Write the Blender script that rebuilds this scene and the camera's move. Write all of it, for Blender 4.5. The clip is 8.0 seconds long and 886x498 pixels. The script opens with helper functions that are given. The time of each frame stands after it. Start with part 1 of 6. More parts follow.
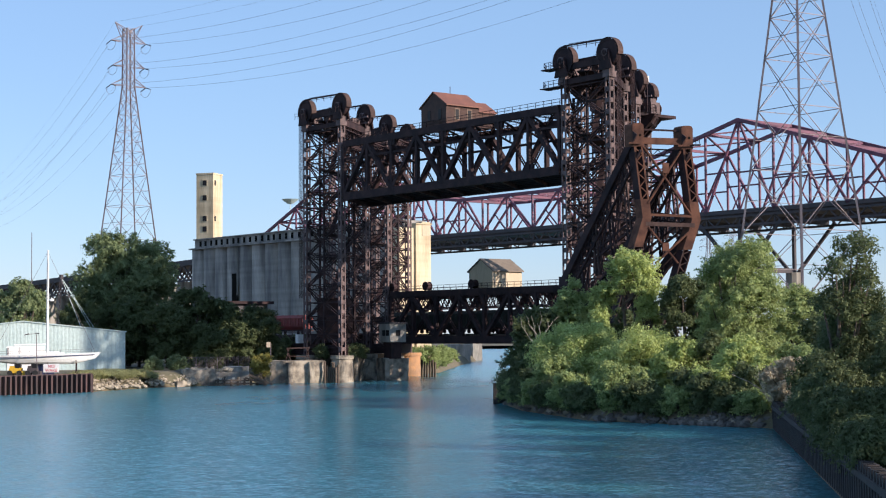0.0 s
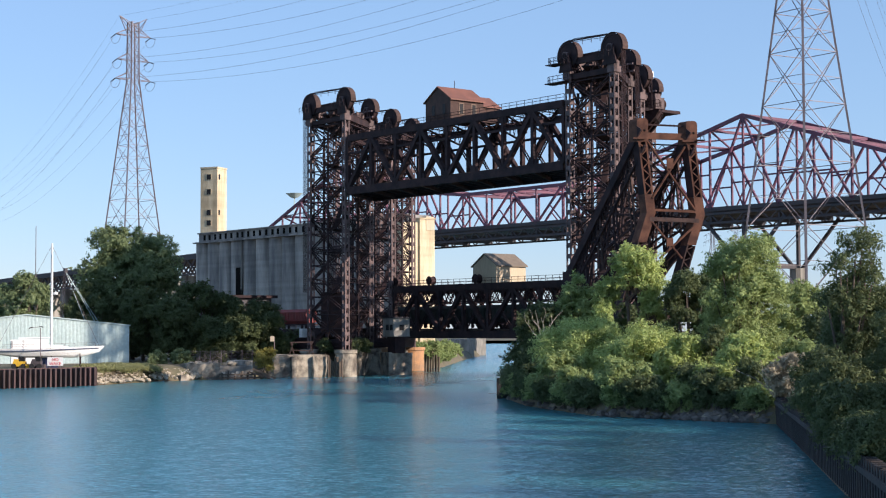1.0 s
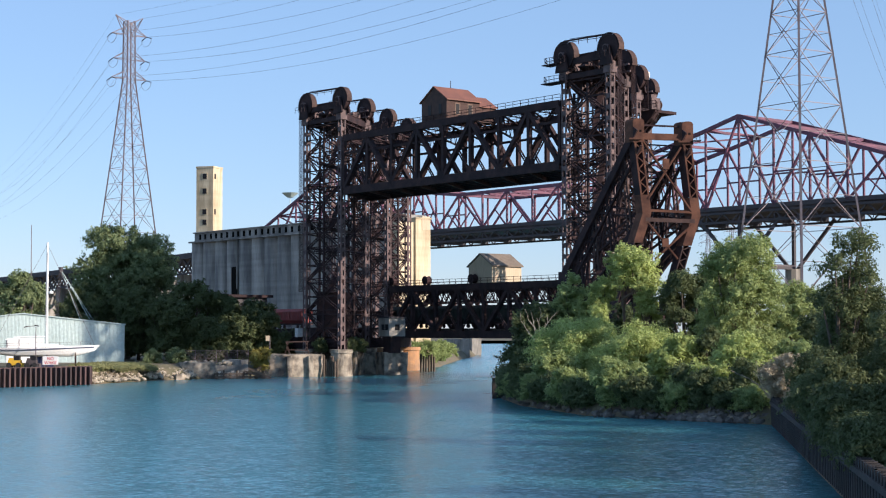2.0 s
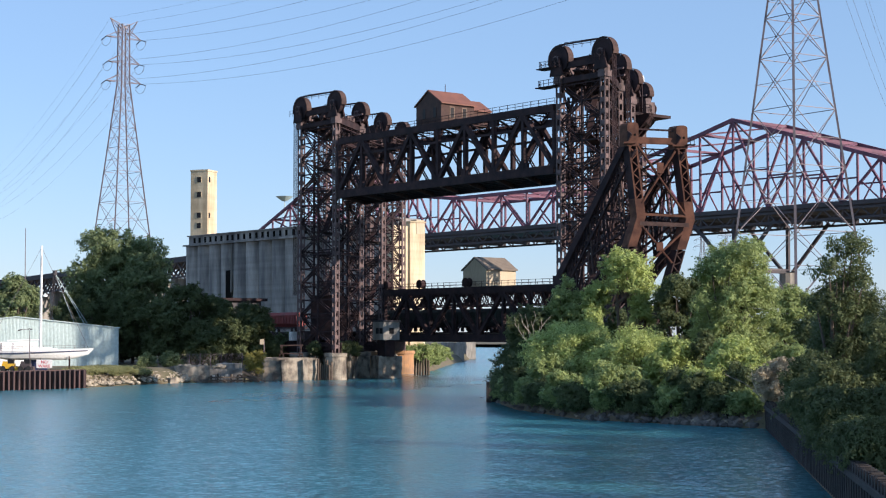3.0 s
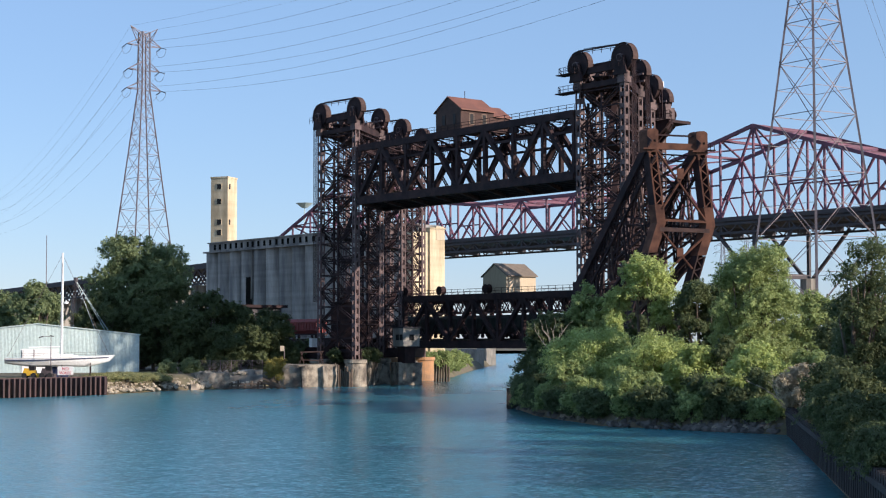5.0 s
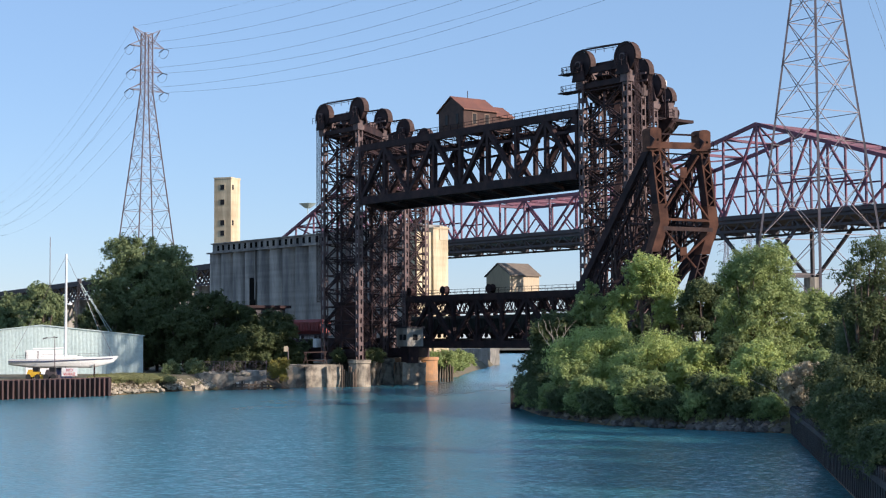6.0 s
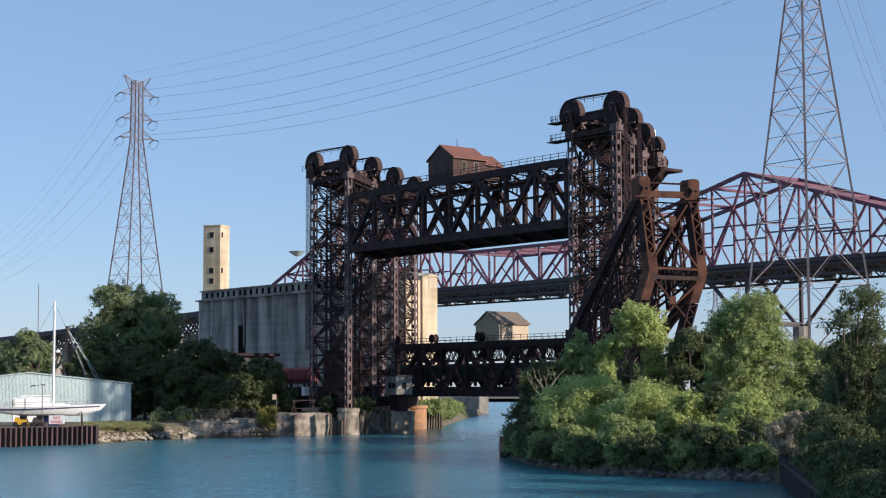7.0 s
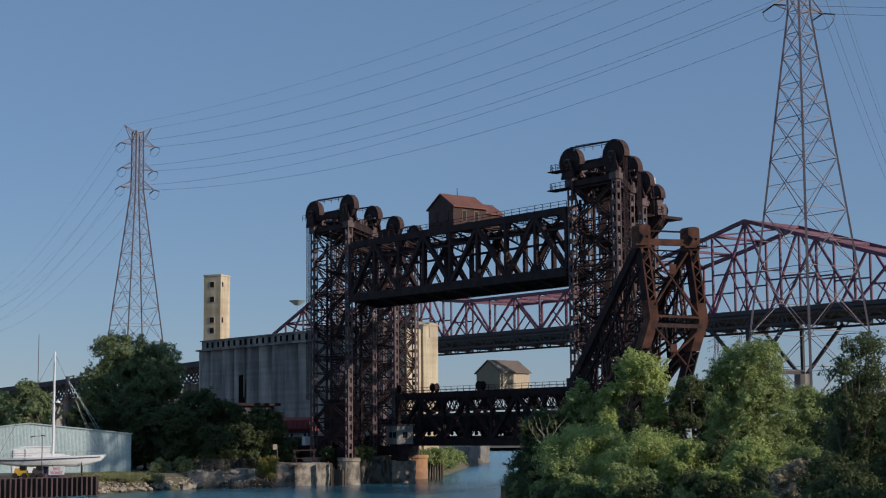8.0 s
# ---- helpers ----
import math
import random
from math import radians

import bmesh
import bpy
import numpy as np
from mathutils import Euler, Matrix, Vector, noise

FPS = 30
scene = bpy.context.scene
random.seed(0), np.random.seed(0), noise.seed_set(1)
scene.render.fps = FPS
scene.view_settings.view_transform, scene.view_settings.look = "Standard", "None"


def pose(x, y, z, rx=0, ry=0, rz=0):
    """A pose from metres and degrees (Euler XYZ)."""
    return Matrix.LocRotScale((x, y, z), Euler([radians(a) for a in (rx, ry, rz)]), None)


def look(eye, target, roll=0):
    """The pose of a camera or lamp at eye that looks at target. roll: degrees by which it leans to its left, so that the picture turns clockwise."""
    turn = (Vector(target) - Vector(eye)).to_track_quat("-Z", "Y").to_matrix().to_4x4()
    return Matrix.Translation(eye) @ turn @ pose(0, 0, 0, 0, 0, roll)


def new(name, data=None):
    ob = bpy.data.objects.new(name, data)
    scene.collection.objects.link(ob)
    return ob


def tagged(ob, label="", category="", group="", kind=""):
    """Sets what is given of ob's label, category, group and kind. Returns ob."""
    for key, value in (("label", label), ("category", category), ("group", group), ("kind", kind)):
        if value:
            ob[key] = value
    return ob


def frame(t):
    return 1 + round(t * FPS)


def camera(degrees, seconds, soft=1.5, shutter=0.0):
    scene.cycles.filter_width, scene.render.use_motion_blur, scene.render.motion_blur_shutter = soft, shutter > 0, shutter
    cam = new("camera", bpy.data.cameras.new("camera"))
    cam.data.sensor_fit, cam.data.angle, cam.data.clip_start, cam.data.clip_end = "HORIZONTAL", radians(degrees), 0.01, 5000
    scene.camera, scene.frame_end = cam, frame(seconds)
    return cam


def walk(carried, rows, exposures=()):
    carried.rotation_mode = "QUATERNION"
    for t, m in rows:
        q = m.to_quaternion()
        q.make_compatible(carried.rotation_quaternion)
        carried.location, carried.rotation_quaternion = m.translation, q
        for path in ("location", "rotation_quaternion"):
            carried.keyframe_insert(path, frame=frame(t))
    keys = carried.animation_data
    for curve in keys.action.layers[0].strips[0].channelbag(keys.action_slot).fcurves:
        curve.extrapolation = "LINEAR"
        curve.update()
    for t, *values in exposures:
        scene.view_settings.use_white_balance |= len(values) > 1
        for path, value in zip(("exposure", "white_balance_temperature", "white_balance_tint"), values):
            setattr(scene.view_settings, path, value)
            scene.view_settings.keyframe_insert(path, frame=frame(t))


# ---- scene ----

# The camera stands on a road bridge over the river and only turns.
EYE = 8.4
cam = camera(30.26, 8.0, soft=1.15)
ROWS = [
    (0.0, 93.0584, 0.3971, 0.024), (0.5, 92.9353, 0.293, 0.0818), (1.0, 92.8717, 0.2208, 0.1524),
    (1.5, 92.8605, 0.1513, 0.1191), (3.0, 92.9958, 0.0353, -0.2013), (3.5, 93.1125, 0.0707, -0.0993),
    (4.0, 93.1445, 0.0747, 0.2015), (4.5, 93.2206, 0.0018, 0.4108), (6.0, 93.2152, 0.3196, 0.6274),
    (6.5, 93.7019, 0.2455, 0.5661), (7.0, 94.8968, 0.2057, 0.2441), (7.5, 95.9797, 0.3284, 0.2289),
    (8.0, 96.6015, 0.4182, 0.2797),
]
walk(cam, [(t, pose(0, 0, EYE, rx, ry, rz)) for t, rx, ry, rz in ROWS],
     exposures=[(0.0, 0.54, 5850, 17), (1.5, 0.54, 5850, 17), (3.0, 0.54, 5850, 17), (3.5, 0.47, 5850, 17), (4.0, 0.43, 5850, 17), (6.5, 0.46, 5850, 17), (7.0, 0.25, 5800, 17), (7.5, -0.15, 5750, 16), (8.0, -0.5, 5700, 15)])

# ---- world and sun ----
SUN_FROM = Vector((0.885, -0.466, 0.37)).normalized()
world = bpy.data.worlds.new("world")
scene.world = world
world.use_nodes = True
wn = world.node_tree.nodes
sky = wn.new("ShaderNodeTexSky")
sky.sky_type = "NISHITA"
sky.sun_disc = False
sky.sun_elevation = math.asin(SUN_FROM.z)
sky.sun_rotation = math.atan2(SUN_FROM.x, SUN_FROM.y)
sky.air_density, sky.dust_density, sky.ozone_density = 1.0, 0.12, 2.8
wn["Background"].inputs[1].default_value = 0.106
tint = wn.new("ShaderNodeMix")
tint.data_type, tint.blend_type = "RGBA", "MULTIPLY"
tint.inputs[0].default_value = 1.0
tint.inputs[7].default_value = (1.02, 0.995, 1.02, 1)
world.node_tree.links.new(sky.outputs[0], tint.inputs[6])
haze = wn.new("ShaderNodeMix")
haze.data_type = "RGBA"
haze.inputs[0].default_value = 0.5
haze.inputs[7].default_value = (2.5, 3.8, 5.05, 1)
world.node_tree.links.new(tint.outputs[2], haze.inputs[6])
world.node_tree.links.new(haze.outputs[2], wn["Background"].inputs[0])
sun = new("sun", bpy.data.lights.new("sun", "SUN"))
sun.data.energy, sun.data.angle, sun.data.color = 5.0, radians(0.6), (1.0, 0.84, 0.64)
sun.matrix_world = look(SUN_FROM * 100, (0, 0, 0))

# ---- materials ----


def material(name, tone, rough=0.7, metal=0.0, other=None, size=1.0, amount=0.5, bump=0.15, streak=False, vary=0.0, spec=0.5, bands=0.0):
    """A surface with stains at one scale and grain at another; other: the second tone."""
    m = bpy.data.materials.new(name)
    m.use_nodes = True
    n, l = m.node_tree.nodes, m.node_tree.links
    b = n["Principled BSDF"]
    b.inputs["Roughness"].default_value, b.inputs["Metallic"].default_value = rough, metal
    b.inputs["Specular IOR Level"].default_value = spec
    geo = n.new("ShaderNodeNewGeometry")
    mp = n.new("ShaderNodeMapping")
    mp.inputs["Scale"].default_value = (1, 1, 0.15 if streak else 1)
    l.new(geo.outputs["Position"], mp.inputs[0])
    big, fine = n.new("ShaderNodeTexNoise"), n.new("ShaderNodeTexNoise")
    big.inputs["Scale"].default_value, big.inputs["Detail"].default_value = 1 / size, 5
    fine.inputs["Scale"].default_value, fine.inputs["Detail"].default_value = 9 / size, 3
    l.new(mp.outputs[0], big.inputs[0])
    l.new(mp.outputs[0], fine.inputs[0])
    ramp = n.new("ShaderNodeMapRange")
    ramp.inputs[1].default_value, ramp.inputs[2].default_value = 0.38, 0.64
    ramp.inputs[4].default_value = amount
    l.new(big.outputs[0], ramp.inputs[0])
    mix = n.new("ShaderNodeMix")
    mix.data_type = "RGBA"
    mix.inputs[6].default_value = (*tone, 1)
    mix.inputs[7].default_value = (*(other or [c * 0.6 for c in tone]), 1)
    l.new(ramp.outputs[0], mix.inputs[0])
    hsv = n.new("ShaderNodeHueSaturation")
    add = n.new("ShaderNodeMath")
    add.operation = "MULTIPLY_ADD"
    add.inputs[1].default_value, add.inputs[2].default_value = 0.5, 0.75
    l.new(fine.outputs[0], add.inputs[0])
    last = add
    if vary:
        info = n.new("ShaderNodeObjectInfo")
        more = n.new("ShaderNodeMath")
        more.operation = "MULTIPLY_ADD"
        more.inputs[1].default_value = vary
        l.new(info.outputs["Random"], more.inputs[0])
        l.new(add.outputs[0], more.inputs[2])
        last = more
    if bands:
        flat = n.new("ShaderNodeMapping")
        flat.inputs["Scale"].default_value = (0.025, 0.025, 0.9)
        l.new(geo.outputs["Position"], flat.inputs[0])
        lift = n.new("ShaderNodeTexNoise")
        lift.inputs["Scale"].default_value, lift.inputs["Detail"].default_value = 1.0, 4
        l.new(flat.outputs[0], lift.inputs[0])
        blend = n.new("ShaderNodeMath")
        blend.operation = "MULTIPLY_ADD"
        blend.inputs[1].default_value = bands
        l.new(lift.outputs[0], blend.inputs[0])
        low = n.new("ShaderNodeMath")
        low.operation = "SUBTRACT"
        low.inputs[1].default_value = bands * 0.5
        l.new(last.outputs[0], low.inputs[0])
        l.new(low.outputs[0], blend.inputs[2])
        last = blend
    l.new(last.outputs[0], hsv.inputs["Value"])
    l.new(mix.outputs[2], hsv.inputs["Color"])
    l.new(hsv.outputs[0], b.inputs["Base Color"])
    if bump:
        bp = n.new("ShaderNodeBump")
        bp.inputs["Strength"].default_value, bp.inputs["Distance"].default_value = bump, 0.05 * size
        l.new(fine.outputs[0], bp.inputs["Height"])
        l.new(bp.outputs[0], b.inputs["Normal"])
    return m


def leaf_material(name, tone, other):
    """Leaves: each leaf a little different, with light coming through."""
    m = bpy.data.materials.new(name)
    m.use_nodes = True
    n, l = m.node_tree.nodes, m.node_tree.links
    b = n["Principled BSDF"]
    geo = n.new("ShaderNodeNewGeometry")
    noi = n.new("ShaderNodeTexNoise")
    noi.inputs["Scale"].default_value = 0.45
    l.new(geo.outputs["Position"], noi.inputs[0])
    add = n.new("ShaderNodeMath")
    add.operation = "MULTIPLY_ADD"
    add.inputs[1].default_value = 0.3
    l.new(geo.outputs["Random Per Island"], add.inputs[0])
    sub = n.new("ShaderNodeMath")
    sub.operation = "SUBTRACT"
    sub.inputs[1].default_value = 0.12
    l.new(noi.outputs[0], sub.inputs[0])
    l.new(sub.outputs[0], add.inputs[2])
    mix = n.new("ShaderNodeMix")
    mix.data_type = "RGBA"
    mix.inputs[6].default_value, mix.inputs[7].default_value = (*tone, 1), (*other, 1)
    l.new(add.outputs[0], mix.inputs[0])
    l.new(mix.outputs[2], b.inputs["Base Color"])
    b.inputs["Roughness"].default_value = 0.6
    b.inputs["Specular IOR Level"].default_value = 0.25
    tr = n.new("ShaderNodeBsdfTranslucent")
    l.new(mix.outputs[2], tr.inputs[0])
    ms = n.new("ShaderNodeMixShader")
    ms.inputs[0].default_value = 0.38
    l.new(b.outputs[0], ms.inputs[1])
    l.new(tr.outputs[0], ms.inputs[2])
    l.new(ms.outputs[0], n["Material Output"].inputs[0])
    return m


def water_material():
    m = bpy.data.materials.new("river_water")
    m.use_nodes = True
    n, l = m.node_tree.nodes, m.node_tree.links
    b = n["Principled BSDF"]
    b.inputs["Roughness"].default_value = 0.17
    b.inputs["IOR"].default_value = 1.45
    b.subsurface_method = "BURLEY"
    b.inputs["Subsurface Weight"].default_value = 1.0
    b.inputs["Subsurface Radius"].default_value = (1, 1, 1)
    b.inputs["Subsurface Scale"].default_value = 8.0
    geo = n.new("ShaderNodeNewGeometry")
    big = n.new("ShaderNodeTexNoise")
    big.inputs["Scale"].default_value, big.inputs["Detail"].default_value = 0.022, 3
    mp = n.new("ShaderNodeMapping")
    mp.inputs["Scale"].default_value = (1.0, 0.45, 1)
    l.new(geo.outputs["Position"], mp.inputs[0])
    l.new(mp.outputs[0], big.inputs[0])
    mix = n.new("ShaderNodeMix")
    mix.data_type = "RGBA"
    mix.inputs[6].default_value, mix.inputs[7].default_value = (0.034, 0.150, 0.196, 1), (0.056, 0.255, 0.315, 1)
    l.new(big.outputs[0], mix.inputs[0])
    l.new(mix.outputs[2], b.inputs["Base Color"])
    flow = n.new("ShaderNodeMapping")
    flow.inputs["Rotation"].default_value = (0, 0, 0.5)
    flow.inputs["Scale"].default_value = (0.55, 1.0, 1)
    l.new(geo.outputs["Position"], flow.inputs[0])
    gust = n.new("ShaderNodeMapRange")
    gust.inputs[1].default_value, gust.inputs[2].default_value = 0.40, 0.62
    gust.inputs[3].default_value, gust.inputs[4].default_value = 0.7, 1.0
    l.new(big.outputs[0], gust.inputs[0])
    # the slopes of swell, waves and ripples, turned into one surface normal
    total = None
    for scale, slope in ((0.3, 0.08), (1.7, 0.36), (3.6, 0.75), (8.5, 0.85)):
        w = n.new("ShaderNodeTexNoise")
        w.inputs["Scale"].default_value, w.inputs["Detail"].default_value = scale, 2
        l.new(flow.outputs[0], w.inputs[0])
        mid = n.new("ShaderNodeVectorMath")
        mid.operation = "SUBTRACT"
        mid.inputs[1].default_value = (0.5, 0.5, 0.5)
        l.new(w.outputs["Color"], mid.inputs[0])
        k = n.new("ShaderNodeVectorMath")
        k.operation = "MULTIPLY"
        k.inputs[1].default_value = (slope, slope, 0)
        l.new(mid.outputs[0], k.inputs[0])
        if total:
            s = n.new("ShaderNodeVectorMath")
            l.new(total.outputs[0], s.inputs[0])
            l.new(k.outputs[0], s.inputs[1])
            total = s
        else:
            total = k
    wind = n.new("ShaderNodeVectorMath")
    wind.operation = "SCALE"
    l.new(total.outputs[0], wind.inputs[0])
    l.new(gust.outputs[0], wind.inputs["Scale"])
    up = n.new("ShaderNodeVectorMath")
    up.inputs[1].default_value = (0, 0, 1)
    l.new(wind.outputs[0], up.inputs[0])
    unit = n.new("ShaderNodeVectorMath")
    unit.operation = "NORMALIZE"
    l.new(up.outputs[0], unit.inputs[0])
    l.new(unit.outputs[0], b.inputs["Normal"])
    return m


WATER = water_material()
STEEL = material("weathered_dark_steel", (0.026, 0.018, 0.020), 0.8, 0.0, (0.058, 0.033, 0.032), 1.8, 0.8, 0.2, spec=0.2)
RUST = material("rusty_brown_steel", (0.15, 0.07, 0.045), 0.8, 0.0, (0.07, 0.034, 0.025), 1.5, 0.9, 0.2, spec=0.2)
BATTEN = material("faded_brown_steel", (0.125, 0.086, 0.082), 0.8, 0.0, (0.05, 0.034, 0.034), 1.2, 0.7, 0.1, vary=0.3)
RED = material("faded_red_bridge_paint", (0.165, 0.058, 0.092), 0.65, 0.0, (0.085, 0.04, 0.065), 4, 0.7, 0.1)
DECK = material("dark_deck_steel", (0.05, 0.047, 0.052), 0.7, 0.1, (0.08, 0.06, 0.06), 4, 0.7, 0.1)
GALV = material("galvanised_steel", (0.19, 0.165, 0.175), 0.55, 0.3, (0.12, 0.085, 0.08), 3, 0.6, 0.05)
CONCRETE = material("grey_concrete", (0.30, 0.28, 0.245), 0.9, 0, (0.14, 0.13, 0.115), 2.2, 0.9, 0.25, streak=True, vary=0.15)
SILO = material("weathered_silo_concrete", (0.37, 0.345, 0.31), 0.9, 0, (0.15, 0.145, 0.14), 3.2, 1.0, 0.3, streak=True, vary=0.2, bands=0.7)
CREAM = material("cream_painted_concrete", (0.62, 0.52, 0.35), 0.85, 0, (0.40, 0.31, 0.19), 2.5, 0.85, 0.15, streak=True, bands=0.5)
PIER = material("stained_pier_concrete", (0.34, 0.295, 0.23), 0.9, 0, (0.095, 0.08, 0.065), 1.5, 1.0, 0.5, vary=0.15)
RUSTPIER = material("rust_stained_concrete", (0.42, 0.22, 0.10), 0.9, 0, (0.28, 0.17, 0.10), 1.6, 0.9, 0.3)
BRICK = material("brown_brick", (0.085, 0.048, 0.038), 0.9, 0, (0.045, 0.028, 0.025), 1.0, 0.7, 0.2)
ROOFRED = material("red_tin_roof", (0.21, 0.085, 0.055), 0.7, 0, (0.15, 0.065, 0.045), 2.0, 0.7, 0.1, streak=True)
TAN = material("tan_siding", (0.52, 0.43, 0.30), 0.8, 0, (0.44, 0.36, 0.25), 1.5, 0.6, 0.1, streak=True)
TANROOF = material("brown_shingles", (0.20, 0.16, 0.12), 0.85, 0, (0.15, 0.12, 0.09), 0.8, 0.7, 0.3)
METALWALL = material("pale_corrugated_metal", (0.50, 0.60, 0.58), 0.55, 0.1, (0.42, 0.52, 0.51), 4.0, 0.6, 0.05)
WHITE = material("white_gelcoat", (0.80, 0.80, 0.78), 0.35, 0, (0.70, 0.70, 0.67), 2.0, 0.5, 0.02)
NAVY = material("navy_paint", (0.02, 0.03, 0.09), 0.5, 0, None, 1.0, 0.5, 0.02)
PILING = material("rusty_sheet_pile", (0.07, 0.040, 0.038), 0.85, 0.0, (0.026, 0.019, 0.020), 0.7, 0.9, 0.3, streak=True, vary=0.3)
DARKPILE = material("dark_sheet_pile", (0.022, 0.02, 0.02), 0.8, 0.1, (0.042, 0.033, 0.03), 0.7, 0.8, 0.3, streak=True, vary=0.3)
ROCK = material("limestone_riprap", (0.35, 0.30, 0.225), 0.9, 0, (0.20, 0.17, 0.13), 0.8, 0.9, 0.5, vary=0.5)
# Stone tone darkened to carry the shade under the bank's growth.
DARKROCK = material("shaded_bank_stones", (0.13, 0.115, 0.10), 0.8, 0, (0.05, 0.045, 0.042), 0.8, 0.9, 0.5, vary=0.5)
EARTH = material("bank_earth", (0.16, 0.13, 0.085), 0.95, 0, (0.10, 0.095, 0.05), 5.0, 0.9, 0.5)
GRASS = material("dry_grass", (0.24, 0.23, 0.075), 0.9, 0, (0.14, 0.17, 0.05), 1.2, 0.9, 0.4)
BARK = material("grey_bark", (0.13, 0.10, 0.075), 0.9, 0, (0.08, 0.06, 0.045), 0.4, 0.8, 0.5)
GREENCAR = material("dark_green_wagon", (0.03, 0.042, 0.036), 0.6, 0.1, (0.055, 0.05, 0.045), 1.5, 0.8, 0.1)
REDCAR = material("red_container_paint", (0.27, 0.05, 0.042), 0.7, 0, (0.17, 0.04, 0.036), 1.5, 0.6, 0.1)
YELLOW = material("yellow_machine_paint", (0.70, 0.42, 0.02), 0.5, 0, (0.5, 0.3, 0.03), 0.6, 0.6, 0.05)
FRAME = material("faded_brown_frame", (0.17, 0.115, 0.085), 0.8, 0, None, 0.8, 0.5, 0.1)
BLACK = material("black_rubber", (0.018, 0.018, 0.018), 0.8, 0, None, 0.5, 0.5, 0.1)
DRYPLANK = material("bleached_planks", (0.55, 0.49, 0.40), 0.9, 0, (0.36, 0.31, 0.25), 0.5, 0.8, 0.3, vary=0.3)
TIMBER = material("old_dark_timber", (0.10, 0.075, 0.055), 0.9, 0, (0.06, 0.045, 0.035), 0.6, 0.9, 0.4, vary=0.3)
GLASS = material("dark_window_glass", (0.02, 0.02, 0.022), 0.35, 0, None, 1.0, 0.4, 0.0, spec=0.15)
DARK = material("dark_opening", (0.015, 0.014, 0.013), 0.9, 0, None, 1.0, 0.4, 0.0, spec=0.0)
SIGNRED = material("red_sign_paint", (0.60, 0.02, 0.03), 0.6, 0, None, 1.0, 0.3, 0.0)
WIRE = material("dull_wire", (0.17, 0.17, 0.18), 0.6, 0.3, None, 5.0, 0.3, 0.0)
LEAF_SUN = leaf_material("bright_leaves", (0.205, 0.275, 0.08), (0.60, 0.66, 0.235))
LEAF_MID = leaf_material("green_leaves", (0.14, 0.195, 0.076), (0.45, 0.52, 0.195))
# Shaded copy of the leaves above: the banks' shade is put into its tone.
LEAF_SHADE = leaf_material("shaded_green_leaves", (0.058, 0.078, 0.036), (0.17, 0.205, 0.085))
LEAF_COTTON = leaf_material("grey_green_cottonwood_leaves", (0.10, 0.14, 0.07), (0.33, 0.39, 0.18))
LEAF_OLIVE = leaf_material("yellow_olive_leaves", (0.24, 0.21, 0.05), (0.50, 0.43, 0.12))
LEAF_DRY = leaf_material("dry_brown_leaves", (0.37, 0.305, 0.205), (0.60, 0.52, 0.37))

# ---- mesh tools ----


